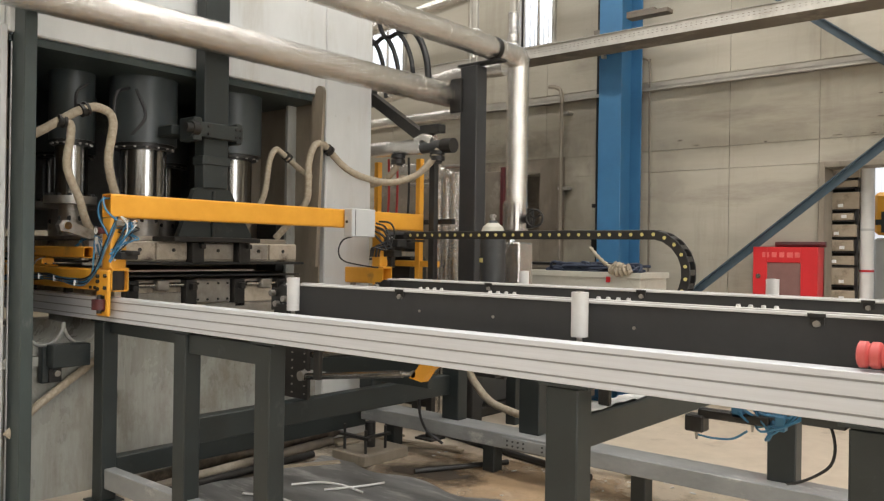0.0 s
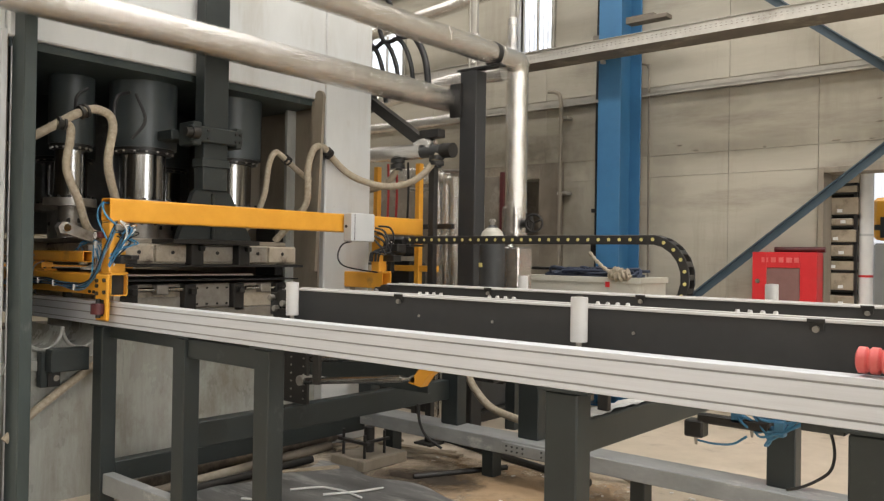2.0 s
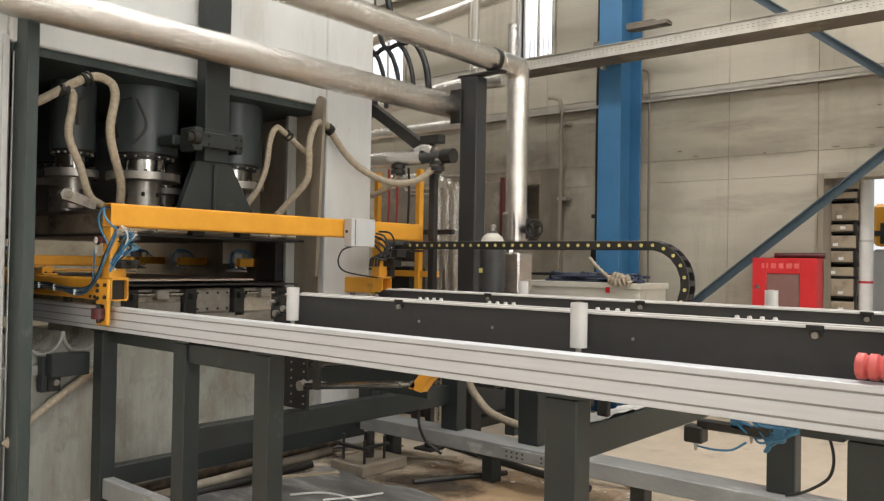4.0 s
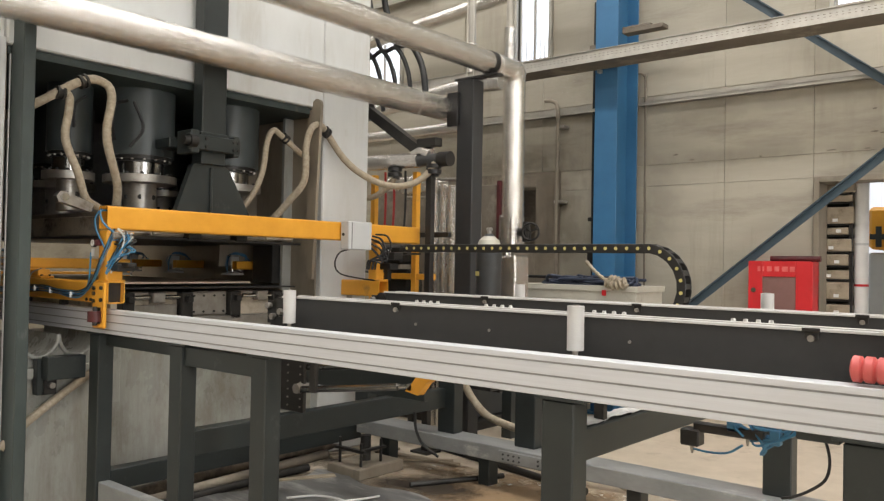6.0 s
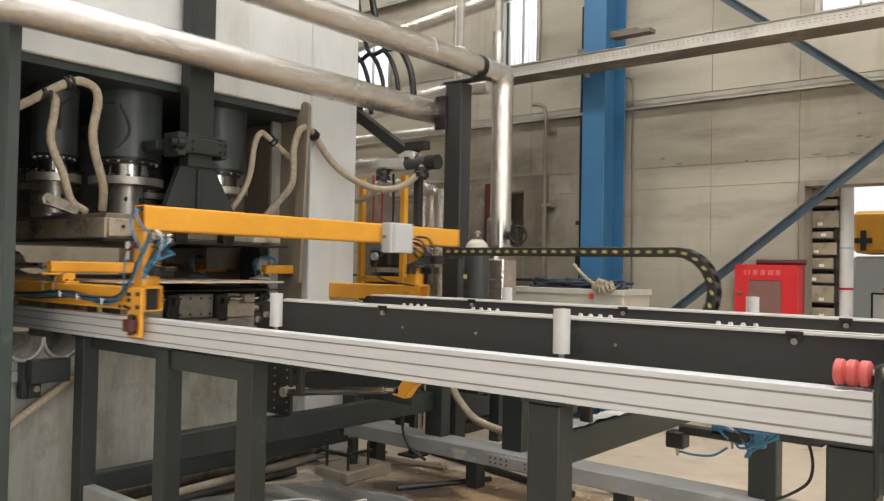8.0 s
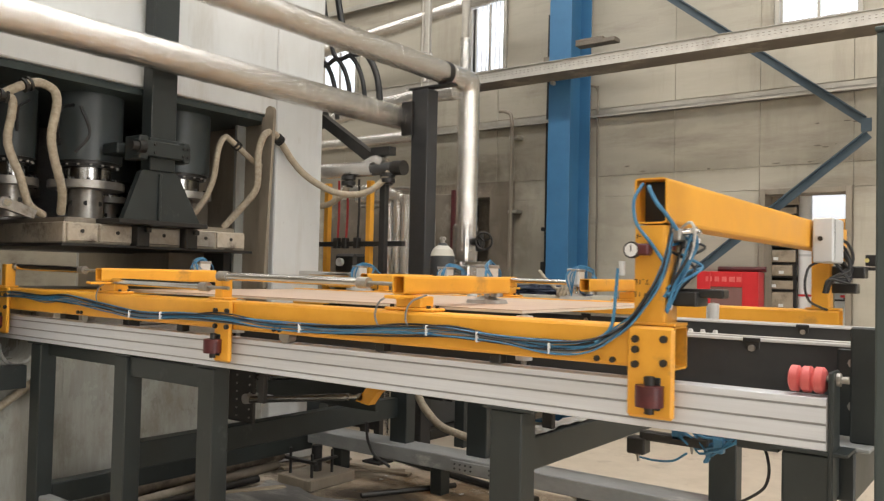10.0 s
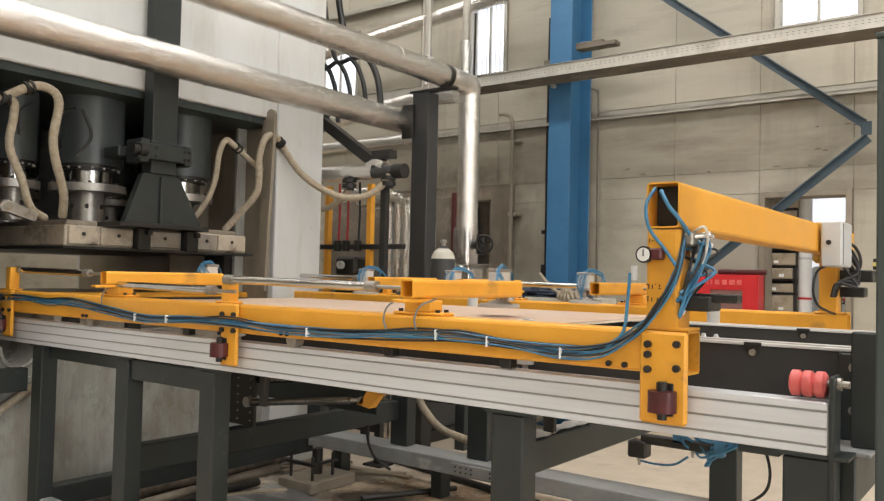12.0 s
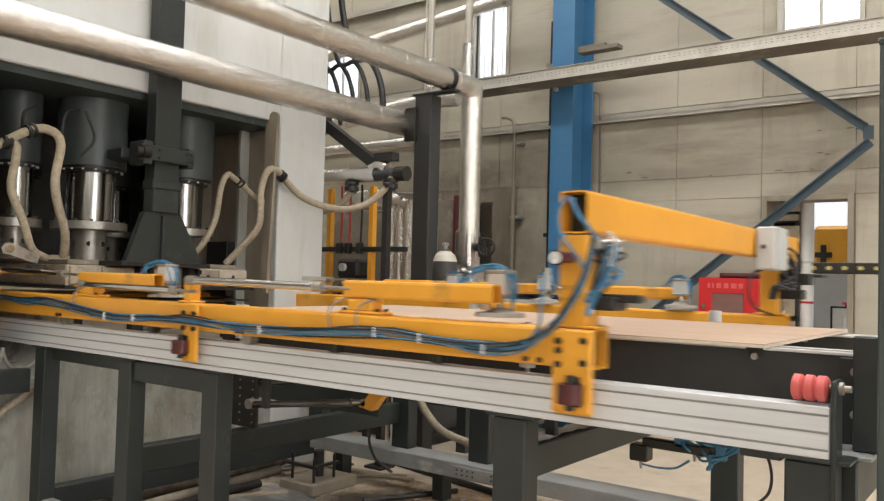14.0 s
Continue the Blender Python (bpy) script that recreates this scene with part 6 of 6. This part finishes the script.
for m, n in ((M_HOSE_BLUE, 7), (M_HOSE_BLACK, 4), (M_PAPER, 3)):
    bm = bmesh.new()
    for k in range(n):
        z = 1.84 + rng.uniform(0, 0.1)
        tube(bm, [(-0.455, rng.uniform(-0.02, 0.1), z), (-0.40 + rng.uniform(-0.03, 0.03), rng.uniform(0, 0.14), z + rng.uniform(-0.05, 0.06)), (-0.41 + rng.uniform(-0.03, 0.02), rng.uniform(-0.02, 0.1), z - rng.uniform(0.02, 0.1)), (-0.45, rng.uniform(-0.04, 0.02), 1.70 + rng.uniform(-0.06, 0.04))], 0.005, 6, 6)
    tagged(part("hose_clutter", bm, m, gantry), kind="stuff")
part("red_tag", B((-0.462, -0.455, 0.03, 0.06, 1.86, 1.88), bevel=0.001), M_RED, gantry)

# swinging arms with suction cups; near arms turn inwards, far arms the other way
ARMS = []


def suction_arm(px, py, side):
    """side +1: near beam; -1: far beam."""
    L = 0.71
    foot = part("pivot_seat", B((px - 0.13, px + 0.13, py - 0.05, py + 0.05, 1.601, 1.615), (px - 0.07, px + 0.07, py - 0.045, py + 0.045, 1.615, 1.665), bevel=0.005), M_YELLOW, gantry)
    part("seat_bolt", bolts([(px - 0.1, py - 0.03, 1.615), (px + 0.1, py - 0.03, 1.615), (px - 0.1, py + 0.03, 1.615), (px + 0.1, py + 0.03, 1.615)], "z", 0.01, 0.012), M_BLACK, foot)
    bm = bmesh.new()
    square_tube(bm, "x", px - 0.11, px + L, py - 0.035, py + 0.035, 1.672, 1.752)
    arm = part_at("swing_arm", bm, M_YELLOW, gantry, (px, py, 1.67), "yellow square swing arm")
    part("arm_lever", B((px - 0.17, px + 0.03, py - 0.03, py + 0.03, 1.655, 1.67), bevel=0.004), M_YELLOW, arm)
    tip = px + L - 0.035
    cy = py + side * 0.078
    part("lift_cylinder", B((tip - 0.045, tip + 0.045, cy - 0.04, cy + 0.04, 1.70, 1.81), bevel=0.008), M_GREY, arm, "light grey pneumatic lift cylinder")
    part("cylinder_cap", B((tip - 0.048, tip + 0.048, cy - 0.043, cy + 0.043, 1.795, 1.812), (tip - 0.048, tip + 0.048, cy - 0.043, cy + 0.043, 1.70, 1.715), bevel=0.003), M_STEEL, arm)
    part("cup_stem", C(((tip, cy, 1.65), (tip, cy, 1.70), 0.016)), M_CHROME, arm, smooth=True)
    part("arm_foot", C(((tip - 0.03, py, 1.655), (tip - 0.03, py, 1.672), 0.03)), M_STEEL, arm, smooth=True)
    part("suction_cup", C(((tip, cy, 1.620), (tip, cy, 1.638), 0.105, 0.098), ((tip, cy, 1.638), (tip, cy, 1.657), 0.07, 0.03), seg=24), M_CUP, arm, "grey rubber suction cup", smooth=True)
    bm = bmesh.new()
    rng = random.Random(int(-px * 10) + side)
    for k in range(5):
        h = 0.004 + 0.012 * k
        tube(bm, [(tip - 0.15 + 0.02 * k, py + rng.uniform(-0.03, 0.03), 1.755), (tip - 0.10, py + side * rng.uniform(0, 0.04), 1.79 + h * 0.4), (tip, cy - side * 0.02, 1.815 + h * 0.35), (tip + 0.065, cy + rng.uniform(-0.04, 0.04), 1.77), (tip + 0.06, cy, 1.68 - 0.012 * k)], 0.0036, 6, 6)
    tagged(part("air_line", bm, M_HOSE_BLUE, arm), kind="stuff")
    ARMS.append((arm, Vector((px, py, 1.67)) - Vector(GO), side))


for px in (-1.59, -3.91):
    suction_arm(px, 0.03, 1)
for px in (-1.72, -2.75, -3.58):
    suction_arm(px, 2.59, -1)
for y, sgn in ((0.03, 1), (2.59, -1)):
    for xa, xb, z, yo in ((-2.86, -1.72, 1.715, -0.03), (-3.98, -2.86, 1.665, -0.03), (-5.25, -4.2, 1.735, 0.03)):
        c = part("air_cylinder", C(((xa, y + yo * sgn, z + 0.01), (xb - 0.12, y + yo * sgn, z), 0.021), seg=18), M_CHROME, gantry, "bright round air cylinder", smooth=True)
        part("piston_rod", C(((xb - 0.12, y + yo * sgn, z), (xb + 0.06, y + yo * sgn, z - 0.002), 0.009)), M_STEEL, c)
        part("cylinder_end", C(((xa - 0.02, y + yo * sgn, z + 0.01), (xa + 0.05, y + yo * sgn, z + 0.009), 0.026), ((xb - 0.17, y + yo * sgn, z), (xb - 0.11, y + yo * sgn, z), 0.025)), M_STEEL, c)
        part("cylinder_mount", B((xa - 0.05, xa + 0.01, y - 0.035, y + 0.035, 1.601, z + 0.028), (xa - 0.09, xa + 0.04, y - 0.045, y + 0.045, 1.601, 1.613), bevel=0.005), M_YELLOW, c)
part("far_handrail", B((-5.3, -0.6, 2.655, 2.68, 1.50, 1.54), bevel=0.004), M_YELLOW, gantry)

# the pressed board
board = thing("pressed_board", (-2.6, 0.92, 1.561), "large pale brown laminated board", "board")
part("face_veneer", B((-4.05, -1.15, 0.19, 1.64, 1.572, 1.576), bevel=0.001), M_BOARD, board)
part("core", B((-4.05, -1.15, 0.19, 1.64, 1.561, 1.572), bevel=0), M_EDGE, board, "pale layered board core")

# ---- cable chain ----
CH_Y, CH_R, CH_Z, PITCH = 2.78, 0.279, 1.90, 0.088
chain = thing("cable_chain", (0, CH_Y, 1.3), "black plastic cable drag chain with yellow pins", "cable chain")
NLINK = 41
LINKS = []
link_bm = B((-0.052, 0.052, -0.055, -0.045, -0.034, 0.034), (-0.052, 0.052, 0.045, 0.055, -0.034, 0.034), (-0.02, 0.02, -0.045, 0.045, 0.024, 0.032), (-0.02, 0.02, -0.045, 0.045, -0.032, -0.024), bevel=0.006)
first = part("link", link_bm, M_BLACK, None)
pin_bm = C(((-0.043, -0.058, 0), (-0.043, -0.052, 0), 0.013), seg=12)
pin = part("pin", pin_bm, M_LABELY, None)
LINKS.append((first, pin))
for k in range(1, NLINK):
    a, b = first.copy(), pin.copy()
    scene.collection.objects.link(a)
    scene.collection.objects.link(b)
    LINKS.append((a, b))
for a, b in LINKS:
    a.parent = chain
    b.parent = a
part("trough", B((-2.6, 1.2, 2.71, 2.86, 1.26, 1.27), (-2.6, 1.2, 2.705, 2.71, 1.26, 1.32), (-2.6, 1.2, 2.86, 2.865, 1.26, 1.32), bevel=0), M_GALV, chain)
for x in (-2.55, -1.1):
    part("trough_bracket", B((x, x + 0.05, 2.63, 2.84, 1.24, 1.26), bevel=0.003), M_DARK, chain)

HOME = -4.17


def chain_pose(s, dx):
    """The pose of a link s metres along the chain when the gantry stands dx from the end of its run."""
    xs = -0.28 + dx
    bend = -2.106 + (dx - HOME) / 2
    up = bend - xs
    arc = math.pi * CH_R
    if s < up:
        x, z, a = xs + s, CH_Z, 0.0
    elif s < up + arc:
        a = (s - up) / CH_R
        x, z = bend + CH_R * math.sin(a), CH_Z - CH_R + CH_R * math.cos(a)
    else:
        x, z, a = bend - (s - up - arc), CH_Z - 2 * CH_R, math.pi
    return pose(x, 0, z - 1.3, 0, math.degrees(a), 0)


# ---- what moves ----
GANTRY_X = [(0, 0), (7.5, 0), (7.6, 0.03), (7.7, 0.10), (7.8, 0.24), (7.9, 0.42), (8.0, 0.63), (8.1, 0.85), (8.2, 1.08), (8.4, 1.56), (8.6, 2.05), (8.8, 2.52), (9.0, 2.95), (9.2, 3.32),
            (9.4, 3.63), (9.6, 3.865), (9.8, 4.027), (10.0, 4.13), (10.2, 4.17), (13.55, 4.17), (13.6, 4.168), (13.7, 4.14), (13.8, 4.08), (13.9, 3.97), (14.0, 3.82)]
LIFT = [(0, 0), (1.7, 0), (2.0, 0.016), (2.25, 0.042), (2.5, 0.082), (2.75, 0.135), (3.0, 0.19), (3.3, 0.236), (3.7, 0.272), (4.1, 0.282), (12.1, 0.282), (12.3, 0.237), (12.5, 0.152), (12.75, 0.058), (13.0, 0.0), (14.0, 0.0)]
BOARD = [(0, HOME, 1.561), (6.6, HOME, 1.561), (7.3, HOME, 1.605)] + [(t, HOME + x, 1.605) for t, x in GANTRY_X if 7.5 <= t <= 10.2] + [(11.2, 0, 1.605), (11.8, 0, 1.561), (12.2, 0, 1.561), (12.4, 0.07, 1.561), (12.6, 0.17, 1.561), (12.8, 0.29, 1.561), (13.0, 0.406, 1.561), (13.2, 0.50, 1.561), (13.4, 0.614, 1.561), (13.6, 0.74, 1.561), (13.8, 0.84, 1.561), (14.0, 0.91, 1.561)]
SWING = [(0, 0), (2.3, 0), (2.6, 12), (2.9, 40), (3.2, 68), (3.6, 88), (3.8, 90), (11.9, 90), (12.0, 88), (12.1, 78), (12.2, 58), (12.3, 33), (12.4, 14), (12.5, 4), (12.6, 0), (14.0, 0)]


def motions():
    walk(gantry, [(t, pose(GO[0] + HOME + x, GO[1], GO[2])) for t, x in GANTRY_X])
    walk(platen, [(t, pose(-6.3, 1.12, 1.62 + z)) for t, z in LIFT])
    for i, ob in enumerate(SAG_PIECES):
        walk(ob, [(t, sag_pose(i, z)) for t, z in LIFT])
    for arm, at, side in ARMS:
        walk(arm, [(t, pose(at.x, at.y, at.z, 0, 0, side * a)) for t, a in SWING])
    walk(board, [(t, pose(-2.6 + x, 0.92, z)) for t, x, z in BOARD])
    for k, (a, b) in enumerate(LINKS):
        walk(a, [(t, chain_pose((k + 0.5) * PITCH, HOME + x)) for t, x in GANTRY_X])


motions()
